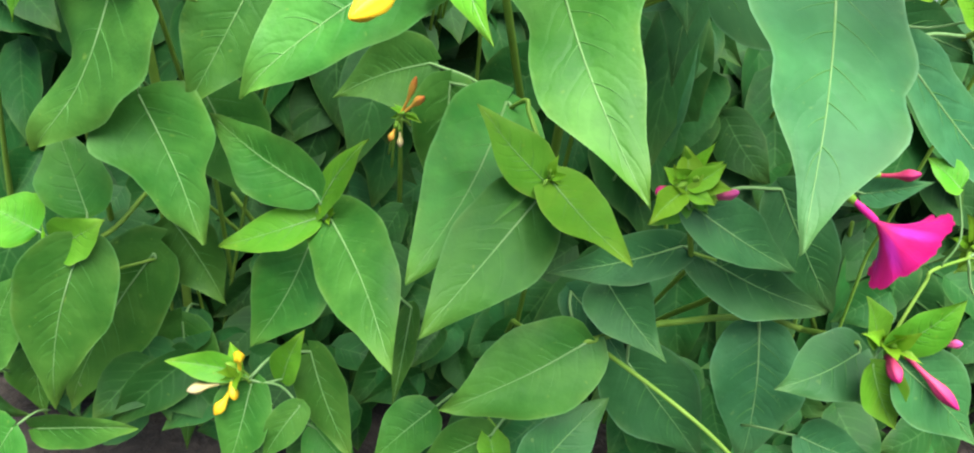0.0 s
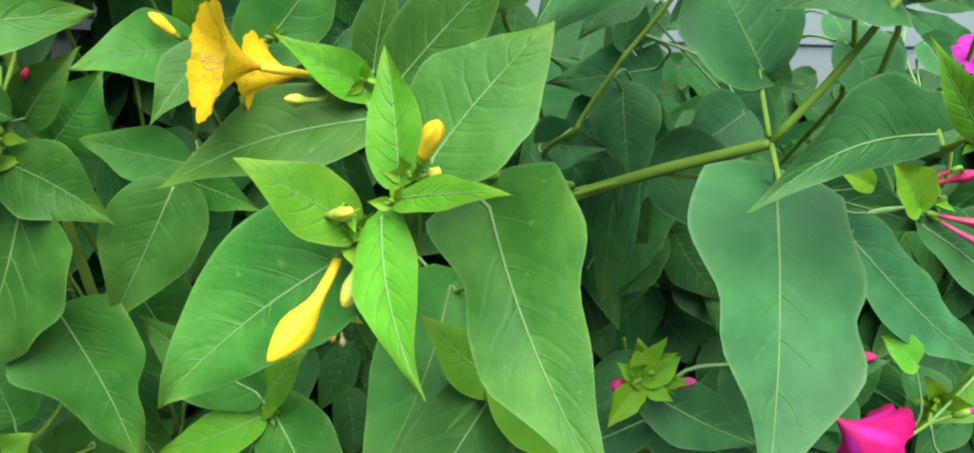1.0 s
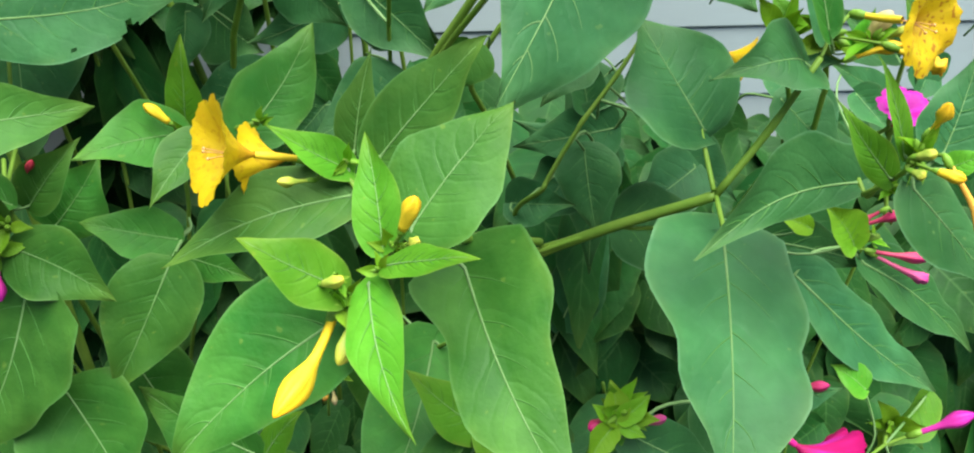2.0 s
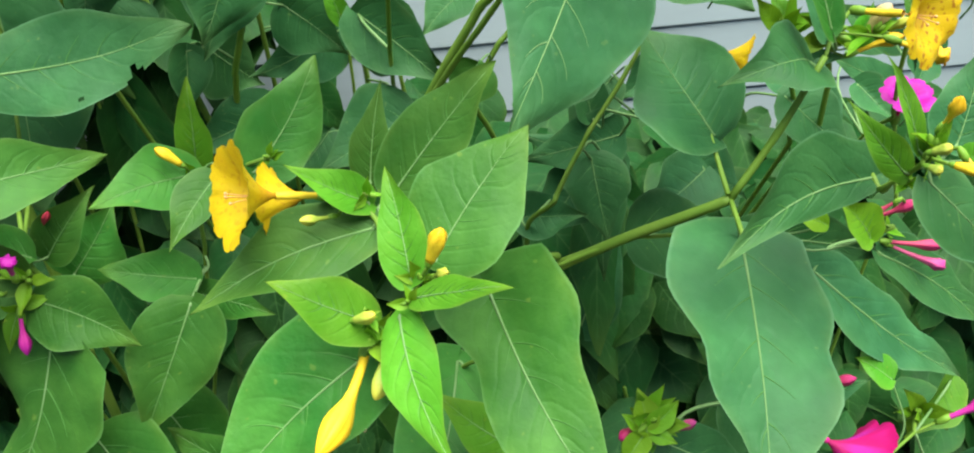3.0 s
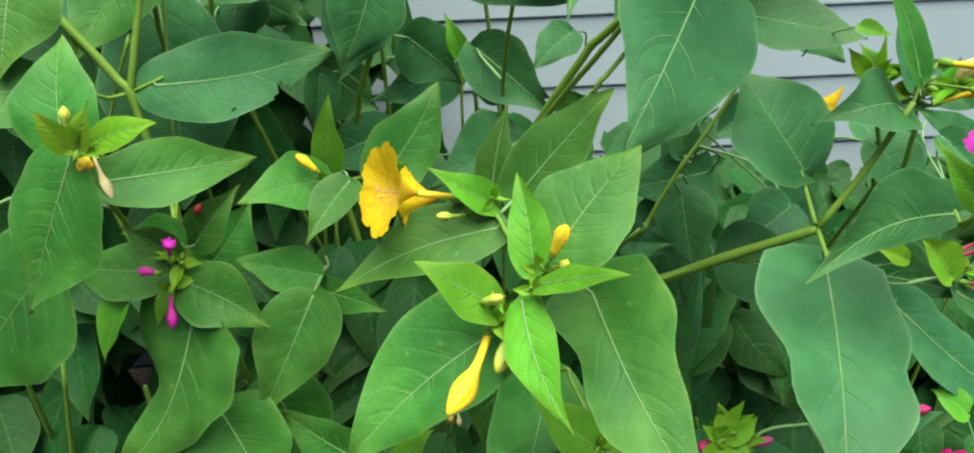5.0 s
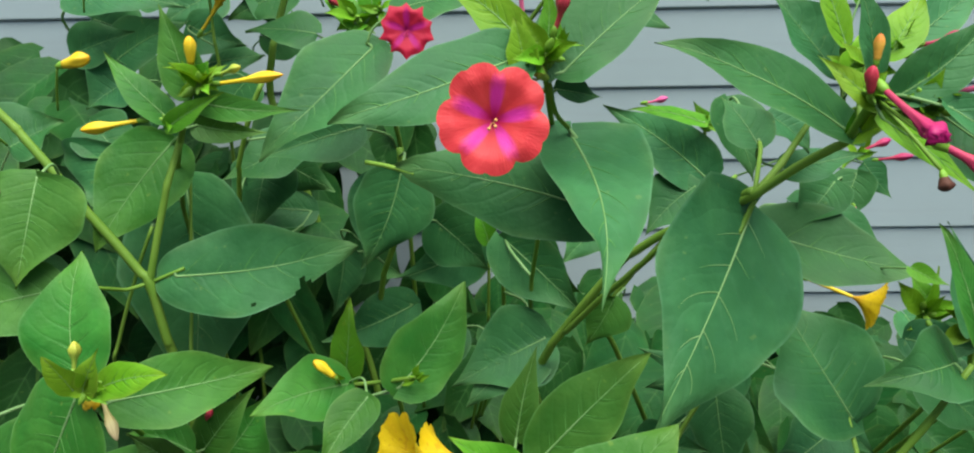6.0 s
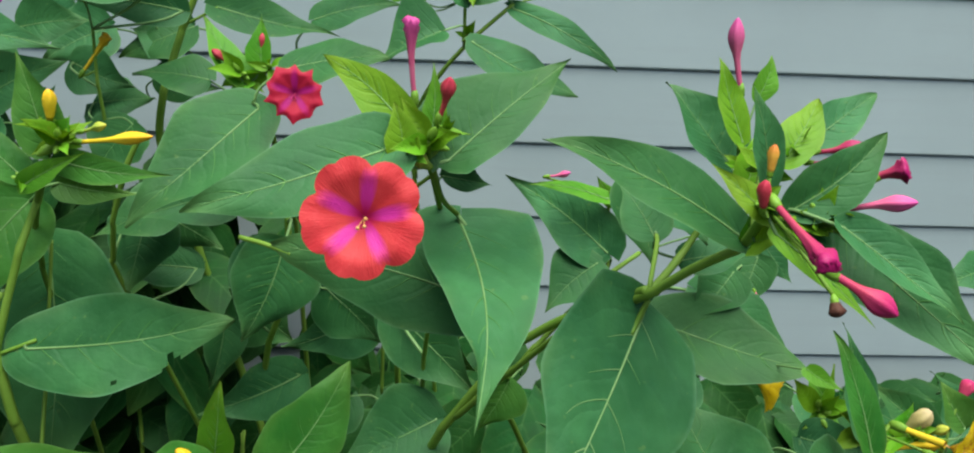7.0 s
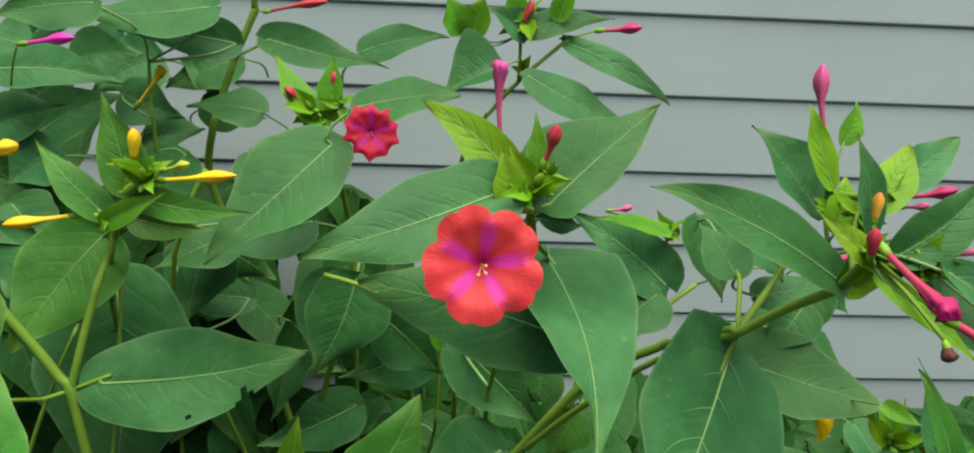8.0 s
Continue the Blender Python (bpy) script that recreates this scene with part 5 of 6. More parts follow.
leaf(red_flower_plant, (-0.0080, 0.4322, 0.8237), (-0.0069, 0.4440, 0.8630), 0.013, "y", twist=5, bend=0.02, wide=0.26)
leaf(red_flower_plant, (-0.0193, 0.4172, 0.8209), (-0.0243, 0.4228, 0.8471), 0.016, "l", twist=-3, bend=0.02, wide=0.34)
leaf(red_flower_plant, (0.0269, 0.4562, 0.7310), (-0.0982, 0.4927, 0.7485), 0.0566, "b", twist=-6, bend=0.04, wide=0.42)
leaf(red_flower_plant, (-0.0009, 0.4468, 0.8054), (0.0245, 0.4565, 0.7981), 0.017, "b", twist=-2, bend=0.05, wide=0.26)
leaf(red_flower_plant, (-0.0314, 0.6049, 0.6507), (0.0302, 0.5741, 0.5993), 0.0542, "b", twist=25, bend=0.03, wide=0.26)
leaf(red_flower_plant, (-0.0009, 0.5740, 0.5789), (-0.0738, 0.5441, 0.5544), 0.067, "b", twist=7, bend=0.01, wide=0.26)
flower(red_flower_plant, (-0.0335, 0.4316, 0.7885), (-0.0340, 0.3689, 0.8094), 0.0520, "red", turn=28)
bud(red_flower_plant, (-0.0176, 0.5075, 0.8319), (-0.0197, 0.5084, 0.8764), 0.0084, "pink", curled=True)
bud(red_flower_plant, (-0.0040, 0.4274, 0.8380), (0.0010, 0.4218, 0.8593), 0.0066, "red")
bud(red_flower_plant, (-0.0081, 0.4270, 0.8157), (-0.0132, 0.4172, 0.8219), 0.0066, "yellowgreen")
bracts(red_flower_plant, (-0.0111, 0.4252, 0.8248), 0.0174, 10)
bracts(red_flower_plant, (-0.0081, 0.4193, 0.8290), 0.0256, 10)
bracts(red_flower_plant, (-0.0010, 0.4253, 0.8339), 0.0144, 8)
bracts(red_flower_plant, (-0.0173, 0.4153, 0.8260), 0.0113, 6)

# pink cluster plant
pink_cluster_plant = plant("tall four o'clock plant with a cluster of pink closed buds", (0.10, 0.68))
stem(pink_cluster_plant, 0.0031, 0.0027, [(0.0038, 0.5490, 0.5891), (0.0521, 0.5284, 0.6689), (0.0895, 0.4943, 0.7111), (0.1063, 0.4349, 0.7501)], rooted=True)
stem(pink_cluster_plant, 0.0027, 0.0023, [(0.0943, 0.4546, 0.7297), (0.1073, 0.4348, 0.7481), (0.1405, 0.4053, 0.7869), (0.1384, 0.3778, 0.8142)])
stem(pink_cluster_plant, 0.0023, 0.0018, [(0.1073, 0.4348, 0.7481), (0.1267, 0.4549, 0.7590), (0.1429, 0.4652, 0.7792)])
stem(pink_cluster_plant, 0.0024, 0.0018, [(0.0128, 0.5441, 0.6014), (0.0569, 0.5044, 0.6721), (0.0812, 0.4744, 0.7123)])
stem(pink_cluster_plant, 0.0016, 0.0014, [(0.1083, 0.4367, 0.7441), (0.1032, 0.4345, 0.7319), (0.0992, 0.4295, 0.7269)])
stem(pink_cluster_plant, 0.0014, 0.0013, [(0.1073, 0.4348, 0.7501), (0.1176, 0.4651, 0.7630), (0.1197, 0.4751, 0.7659)])
stem(pink_cluster_plant, 0.0013, 0.0012, [(0.1405, 0.4053, 0.7869), (0.1510, 0.4456, 0.8043), (0.1480, 0.4460, 0.8245)])
leaf(pink_cluster_plant, (0.1419, 0.4051, 0.7897), (0.0418, 0.4020, 0.8364), 0.0359, "b", twist=14, bend=0.04, wide=0.36)
leaf(pink_cluster_plant, (0.1500, 0.4556, 0.8104), (0.1150, 0.4765, 0.8514), 0.0379, "b", twist=14, bend=0.03, wide=0.34)
leaf(pink_cluster_plant, (0.1480, 0.4431, 0.8286), (0.1347, 0.4564, 0.8684), 0.0154, "l", twist=3, bend=0.03, wide=0.34)
leaf(pink_cluster_plant, (0.1581, 0.4575, 0.8479), (0.1658, 0.4664, 0.8687), 0.0133, "y", twist=17, bend=0.05, wide=0.36)
leaf(pink_cluster_plant, (0.1413, 0.3871, 0.8208), (0.1299, 0.3943, 0.8652), 0.0176, "b", twist=15, bend=0.03, wide=0.36)
leaf(pink_cluster_plant, (0.1537, 0.4074, 0.8270), (0.1772, 0.4312, 0.8533), 0.0214, "l", twist=-14, bend=0.04, wide=0.38)
leaf(pink_cluster_plant, (0.1789, 0.4362, 0.8298), (0.2191, 0.4558, 0.8528), 0.0224, "b", twist=-3, bend=0.03, wide=0.36)
leaf(pink_cluster_plant, (0.1464, 0.3731, 0.8159), (0.1870, 0.3840, 0.8485), 0.0249, "b", twist=7, bend=0.05, wide=0.36)
leaf(pink_cluster_plant, (0.1687, 0.3754, 0.8062), (0.2094, 0.3152, 0.7732), 0.0376, "b", twist=14, bend=0.02, wide=0.38, ragged=0.06)
leaf(pink_cluster_plant, (0.1404, 0.3706, 0.8062), (0.1714, 0.3348, 0.7796), 0.011, "l", twist=18, bend=0.04, wide=0.26)
leaf(pink_cluster_plant, (0.1394, 0.3757, 0.8112), (0.1132, 0.3864, 0.8323), 0.013, "l", twist=-8, bend=0.04, wide=0.26)
leaf(pink_cluster_plant, (0.1074, 0.4400, 0.7340), (0.0407, 0.3471, 0.6499), 0.0928, "b", twist=-22, bend=0.03, wide=0.35, plus=(0.4, 0.48, 0.44, 0.25, 0.1, 0.04), minus=(0.42, 0.5, 0.48, 0.4, 0.25, 0.1), veined=True)
leaf(pink_cluster_plant, (0.1187, 0.4751, 0.7649), (0.1027, 0.5057, 0.7868), 0.030, "b", twist=3, bend=0.04, wide=0.26)
leaf(pink_cluster_plant, (0.1314, 0.5074, 0.6971), (0.2257, 0.4723, 0.6804), 0.0572, "b", twist=-15, bend=0.03, wide=0.4)
leaf(pink_cluster_plant, (0.1805, 0.5647, 0.6913), (0.2511, 0.5523, 0.6414), 0.0483, "b", twist=-3, bend=0.01, wide=0.36)
leaf(pink_cluster_plant, (0.2106, 0.4534, 0.6939), (0.2234, 0.4333, 0.6917), 0.011, "y", twist=10, bend=0.02, wide=0.26)
leaf(pink_cluster_plant, (0.1425, 0.4052, 0.7869), (0.1416, 0.4007, 0.8089), 0.009, "y", twist=-1, bend=0.05, wide=0.26)
leaf(pink_cluster_plant, (0.1637, 0.3755, 0.8081), (0.1373, 0.3658, 0.8153), 0.012, "l", twist=16, bend=0.02, wide=0.26)
leaf(pink_cluster_plant, (0.1637, 0.3755, 0.8102), (0.1646, 0.3557, 0.8195), 0.012, "l", twist=-4, bend=0.04, wide=0.26)
leaf(pink_cluster_plant, (0.1493, 0.4328, 0.8073), (0.1566, 0.4460, 0.8324), 0.021, "l", twist=8, bend=0.04, wide=0.36)
leaf(pink_cluster_plant, (0.1411, 0.3919, 0.7942), (0.1479, 0.3784, 0.8024), 0.022, "l", twist=-8, bend=0.05, wide=0.34)
leaf(pink_cluster_plant, (0.1462, 0.5045, 0.7393), (0.1959, 0.5043, 0.7494), 0.026, "b", twist=-17, bend=0.05, wide=0.26)
leaf(pink_cluster_plant, (0.1212, 0.5553, 0.7711), (0.1373, 0.5343, 0.7218), 0.041, "b", twist=-8, bend=0.02, wide=0.26)
leaf(pink_cluster_plant, (0.1197, 0.6239, 0.6874), (0.0790, 0.6041, 0.6543), 0.050, "b", twist=9, bend=0.03, wide=0.26)
leaf(pink_cluster_plant, (0.1331, 0.5052, 0.7747), (0.1573, 0.4946, 0.7536), 0.040, "b", twist=-21, bend=0.04, wide=0.26)
leaf(pink_cluster_plant, (0.1869, 0.5239, 0.7239), (0.1554, 0.5036, 0.6979), 0.035, "b", twist=12, bend=0.01, wide=0.26)
leaf(pink_cluster_plant, (0.1627, 0.3583, 0.8137), (0.1992, 0.3249, 0.7870), 0.0198, "b", twist=-8, bend=0.03, wide=0.34)
bud(pink_cluster_plant, (0.1543, 0.4715, 0.8484), (0.1492, 0.4772, 0.8859), 0.0077, "pink")
bud(pink_cluster_plant, (0.1380, 0.3812, 0.8301), (0.1386, 0.3823, 0.8421), 0.0044, "orange")
bud(pink_cluster_plant, (0.1310, 0.3660, 0.8194), (0.1294, 0.3641, 0.8314), 0.0054, "red")
bud(pink_cluster_plant, (0.1343, 0.3660, 0.8224), (0.1419, 0.3235, 0.8100), 0.0088, "magenta", curled=True)
bud(pink_cluster_plant, (0.1420, 0.3255, 0.8080), (0.1671, 0.3169, 0.7942), 0.0082, "magenta")
bud(pink_cluster_plant, (0.1721, 0.4159, 0.8309), (0.1903, 0.4059, 0.8381), 0.0056, "magenta")
bud(pink_cluster_plant, (0.1701, 0.4158, 0.8258), (0.1781, 0.4058, 0.8300), 0.0036, "pink")
bud(pink_cluster_plant, (0.1974, 0.4105, 0.8198), (0.2104, 0.4005, 0.8281), 0.0102, "magenta", curled=True)
bud(pink_cluster_plant, (0.1678, 0.3756, 0.8152), (0.1928, 0.3603, 0.8248), 0.0064, "pink")
bud(pink_cluster_plant, (0.1552, 0.3401, 0.7886), (0.1562, 0.3370, 0.7836), 0.0062, "brown")
bracts(pink_cluster_plant, (0.1323, 0.3719, 0.8183), 0.0190, 10)
bracts(pink_cluster_plant, (0.1586, 0.3716, 0.8143), 0.0196, 12)
bracts(pink_cluster_plant, (0.1647, 0.3695, 0.8102), 0.0158, 8)
bracts(pink_cluster_plant, (0.1640, 0.4110, 0.8310), 0.0152, 6)
bracts(pink_cluster_plant, (0.1644, 0.3792, 0.8084), 0.021, 12)
bracts(pink_cluster_plant, (0.1596, 0.3830, 0.8029), 0.017, 8)
bracts(pink_cluster_plant, (0.1485, 0.4117, 0.8230), 0.018, 8)
bracts(pink_cluster_plant, (0.1469, 0.4359, 0.8175), 0.0128, 5)

# far yellow plant
far_yellow_plant = plant("four o'clock plant with yellow flowers close to the siding", (0.26, 0.78))
stem(far_yellow_plant, 0.0024, 0.0019, [(0.0714, 0.6241, 0.6083), (0.1309, 0.6336, 0.6732), (0.1573, 0.6437, 0.6892)], rooted=True)
stem(far_yellow_plant, 0.0015, 0.0014, [(0.1309, 0.6336, 0.6732), (0.1310, 0.6442, 0.7084), (0.1248, 0.6349, 0.7419)])
stem(far_yellow_plant, 0.0019, 0.0015, [(0.2529, 0.4530, 0.6553), (0.2695, 0.4724, 0.6153)], rooted=True)
stem(far_yellow_plant, 0.0017, 0.0015, [(0.2410, 0.4829, 0.6389), (0.2628, 0.5022, 0.5929)], rooted=True)
stem(far_yellow_plant, 0.0015, 0.0012, [(0.3114, 0.4621, 0.6416), (0.3170, 0.4721, 0.6199), (0.3312, 0.4913, 0.5757)], rooted=True)
leaf(far_yellow_plant, (0.2488, 0.4481, 0.6573), (0.2310, 0.4634, 0.7196), 0.023, "b", twist=7, bend=0.02, wide=0.26)
leaf(far_yellow_plant, (0.2722, 0.4528, 0.6463), (0.2813, 0.4576, 0.6707), 0.016, "y", twist=-3, bend=0.01, wide=0.26)
leaf(far_yellow_plant, (0.2258, 0.4730, 0.6347), (0.2661, 0.4527, 0.6386), 0.030, "b", twist=1, bend=0.05, wide=0.26)
leaf(far_yellow_plant, (0.2422, 0.4830, 0.6568), (0.2310, 0.4930, 0.6721), 0.014, "y", twist=-9, bend=0.01, wide=0.26)
leaf(far_yellow_plant, (0.2481, 0.4830, 0.6440), (0.2248, 0.4731, 0.6408), 0.016, "y", twist=15, bend=0.05, wide=0.26)
leaf(far_yellow_plant, (0.3545, 0.6017, 0.5916), (0.4032, 0.6014, 0.5815), 0.020, "b", twist=0, bend=0.05, wide=0.26)
leaf(far_yellow_plant, (0.4195, 0.6013, 0.5601), (0.4062, 0.6217, 0.5986), 0.048, "b", twist=18, bend=0.04, wide=0.26)
leaf(far_yellow_plant, (0.2360, 0.6033, 0.7029), (0.2217, 0.5830, 0.6645), 0.034, "b", twist=15, bend=0.02, wide=0.26)
leaf(far_yellow_plant, (0.2452, 0.6133, 0.7078), (0.2654, 0.6027, 0.6827), 0.022, "b", twist=15, bend=0.03, wide=0.26)
leaf(far_yellow_plant, (0.1289, 0.6339, 0.6924), (0.0480, 0.6556, 0.7467), 0.048, "b", twist=-9, bend=0.04, wide=0.26)
leaf(far_yellow_plant, (0.1227, 0.6248, 0.7390), (0.0598, 0.6056, 0.7543), 0.016, "y", twist=16, bend=0.03, wide=0.26)
leaf(far_yellow_plant, (0.1319, 0.6347, 0.7318), (0.1157, 0.6352, 0.7540), 0.014, "y", twist=-19, bend=0.02, wide=0.26)
leaf(far_yellow_plant, (0.1337, 0.6001, 0.3364), (0.1801, 0.6411, 0.4486), 0.053, "b", twist=-9, bend=0.04, wide=0.26)
leaf(far_yellow_plant, (0.4162, 0.5889, 0.7055), (0.3587, 0.5690, 0.6981), 0.0319, "b", twist=10, bend=0.03, wide=0.34)
leaf(far_yellow_plant, (0.3187, 0.4840, 0.6309), (0.2791, 0.4968, 0.6587), 0.0281, "b", twist=0, bend=0.03, wide=0.34)
leaf(far_yellow_plant, (0.4175, 0.5688, 0.6497), (0.3755, 0.5774, 0.6653), 0.0185, "b", twist=0, bend=0.03, wide=0.34)
leaf(far_yellow_plant, (0.3255, 0.4678, 0.6465), (0.3095, 0.4784, 0.6731), 0.0232, "m", twist=0, bend=0.03, wide=0.34)
leaf(far_yellow_plant, (0.2248, 0.4004, 0.6760), (0.2034, 0.4229, 0.7346), 0.0188, "m", twist=5, bend=0.03, wide=0.34)
leaf(far_yellow_plant, (0.3910, 0.5880, 0.5587), (0.3301, 0.5876, 0.5887), 0.0293, "b", twist=0, bend=0.04, wide=0.3)
leaf(far_yellow_plant, (0.2933, 0.5403, 0.5823), (0.3029, 0.5003, 0.5556), 0.0330, "b", twist=8, bend=0.04, wide=0.3)
leaf(far_yellow_plant, (0.4337, 0.6171, 0.5746), (0.4058, 0.5825, 0.5516), 0.0290, "b", twist=-10, bend=0.04, wide=0.3)
leaf(far_yellow_plant, (0.3515, 0.5735, 0.5681), (0.3687, 0.5359, 0.5464), 0.0296, "b", twist=10, bend=0.04, wide=0.3)
leaf(far_yellow_plant, (0.3142, 0.6421, 0.5605), (0.3317, 0.6007, 0.5324), 0.0361, "b", twist=-6, bend=0.04, wide=0.3)
bud(far_yellow_plant, (0.3232, 0.4744, 0.6646), (0.3295, 0.4773, 0.6740), 0.0085, "magenta")
flower(far_yellow_plant, (0.2242, 0.6528, 0.5933), (0.2819, 0.6281, 0.5767), 0.0448, "yellow", flare=0.80)
bud(far_yellow_plant, (0.2748, 0.4225, 0.6582), (0.2984, 0.4047, 0.6512), 0.0088, "yellow", curled=True)
bud(far_yellow_plant, (0.0762, 0.6255, 0.7551), (0.0933, 0.6205, 0.7602), 0.0045, "pink")
bud(far_yellow_plant, (0.2510, 0.4529, 0.6580), (0.2480, 0.4528, 0.6715), 0.0062, "yellow")
bud(far_yellow_plant, (0.2791, 0.4530, 0.6538), (0.2863, 0.4475, 0.6708), 0.0097, "cream")
bud(far_yellow_plant, (0.2862, 0.4529, 0.6508), (0.2962, 0.4429, 0.6628), 0.0057, "yellowgreen")
bud(far_yellow_plant, (0.2692, 0.4527, 0.6403), (0.2951, 0.4428, 0.6525), 0.0076, "yellow")
bud(far_yellow_plant, (0.2412, 0.6136, 0.7179), (0.2624, 0.6136, 0.7271), 0.0058, "magenta")
bud(far_yellow_plant, (0.2523, 0.6134, 0.7109), (0.2765, 0.6033, 0.7171), 0.0053, "magenta")
bud(far_yellow_plant, (0.2288, 0.5830, 0.6839), (0.2319, 0.5827, 0.6707), 0.0051, "pink")
bracts(far_yellow_plant, (0.2371, 0.4780, 0.6507), 0.0337, 10)
bracts(far_yellow_plant, (0.2529, 0.4500, 0.6553), 0.0287, 10)
bracts(far_yellow_plant, (0.2791, 0.4479, 0.6528), 0.0293, 8)
bracts(far_yellow_plant, (0.2381, 0.6135, 0.7129), 0.0267, 8)
bracts(far_yellow_plant, (0.1248, 0.6298, 0.7389), 0.0187, 6)

# back red plant
back_red_plant = plant("four o'clock plant with a crinkled red flower and tall stem", (-0.15, 0.84))
stem(back_red_plant, 0.0036, 0.0031, [(-0.2715, 0.8487, 0.7642), (-0.2501, 0.8598, 0.8288), (-0.2301, 0.8605, 0.8713), (-0.2230, 0.8500, 0.9200)], rooted=True)
stem(back_red_plant, 0.0015, 0.0013, [(-0.2501, 0.8598, 0.8288), (-0.2370, 0.8599, 0.8349), (-0.2167, 0.8599, 0.8460)])
stem(back_red_plant, 0.0022, 0.0017, [(-0.1373, 0.6284, 0.8174), (-0.1291, 0.6476, 0.7817), (-0.1231, 0.6666, 0.7363)], rooted=True)
stem(back_red_plant, 0.0014, 0.0013, [(-0.1302, 0.6378, 0.7889), (-0.1304, 0.6081, 0.8065)])
stem(back_red_plant, 0.0014, 0.0013, [(-0.0459, 0.6655, 0.6304), (-0.0486, 0.6740, 0.5416)], rooted=True)
stem(back_red_plant, 0.0016, 0.0014, [(-0.0358, 0.6653, 0.6275), (-0.0334, 0.6739, 0.5427)], rooted=True)
stem(back_red_plant, 0.0019, 0.0015, [(-0.0453, 0.6255, 0.6398), (-0.0349, 0.6350, 0.6085), (-0.0339, 0.6442, 0.5691)], rooted=True)
stem(back_red_plant, 0.0022, 0.0019, [(-0.2304, 0.6680, 0.7666), (-0.2436, 0.6676, 0.7403), (-0.2617, 0.6769, 0.6957)], rooted=True)
stem(back_red_plant, 0.0026, 0.0020, [(-0.1142, 0.6262, 0.7216), (-0.1142, 0.6258, 0.6974), (-0.1223, 0.6356, 0.6419), (-0.1370, 0.6458, 0.6046)], rooted=True)
leaf(back_red_plant, (-0.1424, 0.6284, 0.8184), (-0.1745, 0.6595, 0.8585), 0.023, "y", twist=20, bend=0.03, wide=0.26)
leaf(back_red_plant, (-0.1282, 0.6285, 0.8265), (-0.1282, 0.6392, 0.8628), 0.019, "y", twist=-11, bend=0.04, wide=0.26)
leaf(back_red_plant, (-0.1089, 0.6100, 0.8296), (-0.0384, 0.6088, 0.8406), 0.0417, "b", twist=-16, bend=0.01, wide=0.36)
leaf(back_red_plant, (-0.1269, 0.6065, 0.8028), (-0.2021, 0.5481, 0.7366), 0.0650, "b", twist=7, bend=0.03, wide=0.34)
leaf(back_red_plant, (-0.2167, 0.8599, 0.8460), (-0.0994, 0.8386, 0.8249), 0.043, "b", twist=-2, bend=0.01, wide=0.26)
leaf(back_red_plant, (-0.1294, 0.8891, 0.8354), (-0.0425, 0.8887, 0.8527), 0.041, "b", twist=-1, bend=0.04, wide=0.26)
leaf(back_red_plant, (-0.1353, 0.6284, 0.8184), (-0.1516, 0.6183, 0.8084), 0.017, "y", twist=21, bend=0.01, wide=0.26)
leaf(back_red_plant, (-0.2216, 0.7463, 0.6244), (-0.3039, 0.7271, 0.6372), 0.040, "b", twist=1, bend=0.03, wide=0.26)
leaf(back_red_plant, (-0.1075, 0.5760, 0.7161), (-0.1360, 0.5563, 0.6516), 0.0617, "b", twist=-34, bend=0.05, wide=0.30)
leaf(back_red_plant, (-0.1686, 0.6363, 0.6257), (-0.1790, 0.6153, 0.5782), 0.0349, "b", twist=-40, bend=0.04, wide=0.26)
leaf(back_red_plant, (-0.0478, 0.6754, 0.6233), (-0.1298, 0.6556, 0.5935), 0.0581, "b", twist=-40, bend=0.05, wide=0.26)
leaf(back_red_plant, (-0.1168, 0.6648, 0.5623), (-0.1957, 0.6350, 0.5417), 0.0512, "b", twist=-22, bend=0.02, wide=0.26)
leaf(back_red_plant, (-0.0120, 0.5741, 0.5778), (-0.0624, 0.5342, 0.5417), 0.060, "b", twist=10, bend=0.04, wide=0.26)
leaf(back_red_plant, (-0.0796, 0.7040, 0.5179), (-0.1190, 0.6836, 0.4834), 0.046, "b", twist=-6, bend=0.05, wide=0.26)
leaf(back_red_plant, (-0.0657, 0.7450, 0.6181), (-0.1174, 0.7354, 0.6199), 0.0350, "b", twist=-31, bend=0.03, wide=0.26)
leaf(back_red_plant, (-0.0272, 0.6148, 0.6446), (0.0313, 0.5942, 0.6073), 0.0625, "b", twist=41, bend=0.05, wide=0.26)
leaf(back_red_plant, (0.0477, 0.6244, 0.6550), (0.0134, 0.6048, 0.6292), 0.037, "b", twist=6, bend=0.04, wide=0.26)
leaf(back_red_plant, (-0.0454, 0.6249, 0.6403), (-0.0575, 0.6255, 0.6774), 0.017, "y", twist=-5, bend=0.05, wide=0.26)
leaf(back_red_plant, (-0.2149, 0.7068, 0.7055), (-0.2870, 0.6873, 0.6751), 0.055, "b", twist=16, bend=0.02, wide=0.26)
leaf(back_red_plant, (-0.2511, 0.7571, 0.6726), (-0.1964, 0.7464, 0.6437), 0.0479, "b", twist=30, bend=0.04, wide=0.26)
leaf(back_red_plant, (-0.4271, 0.6281, 0.7266), (-0.3913, 0.6487, 0.7414), 0.066, "b", twist=-9, bend=0.01, wide=0.26)
leaf(back_red_plant, (-0.1232, 0.6357, 0.6912), (-0.1496, 0.6061, 0.6260), 0.0674, "b", twist=-39, bend=0.04, wide=0.26)
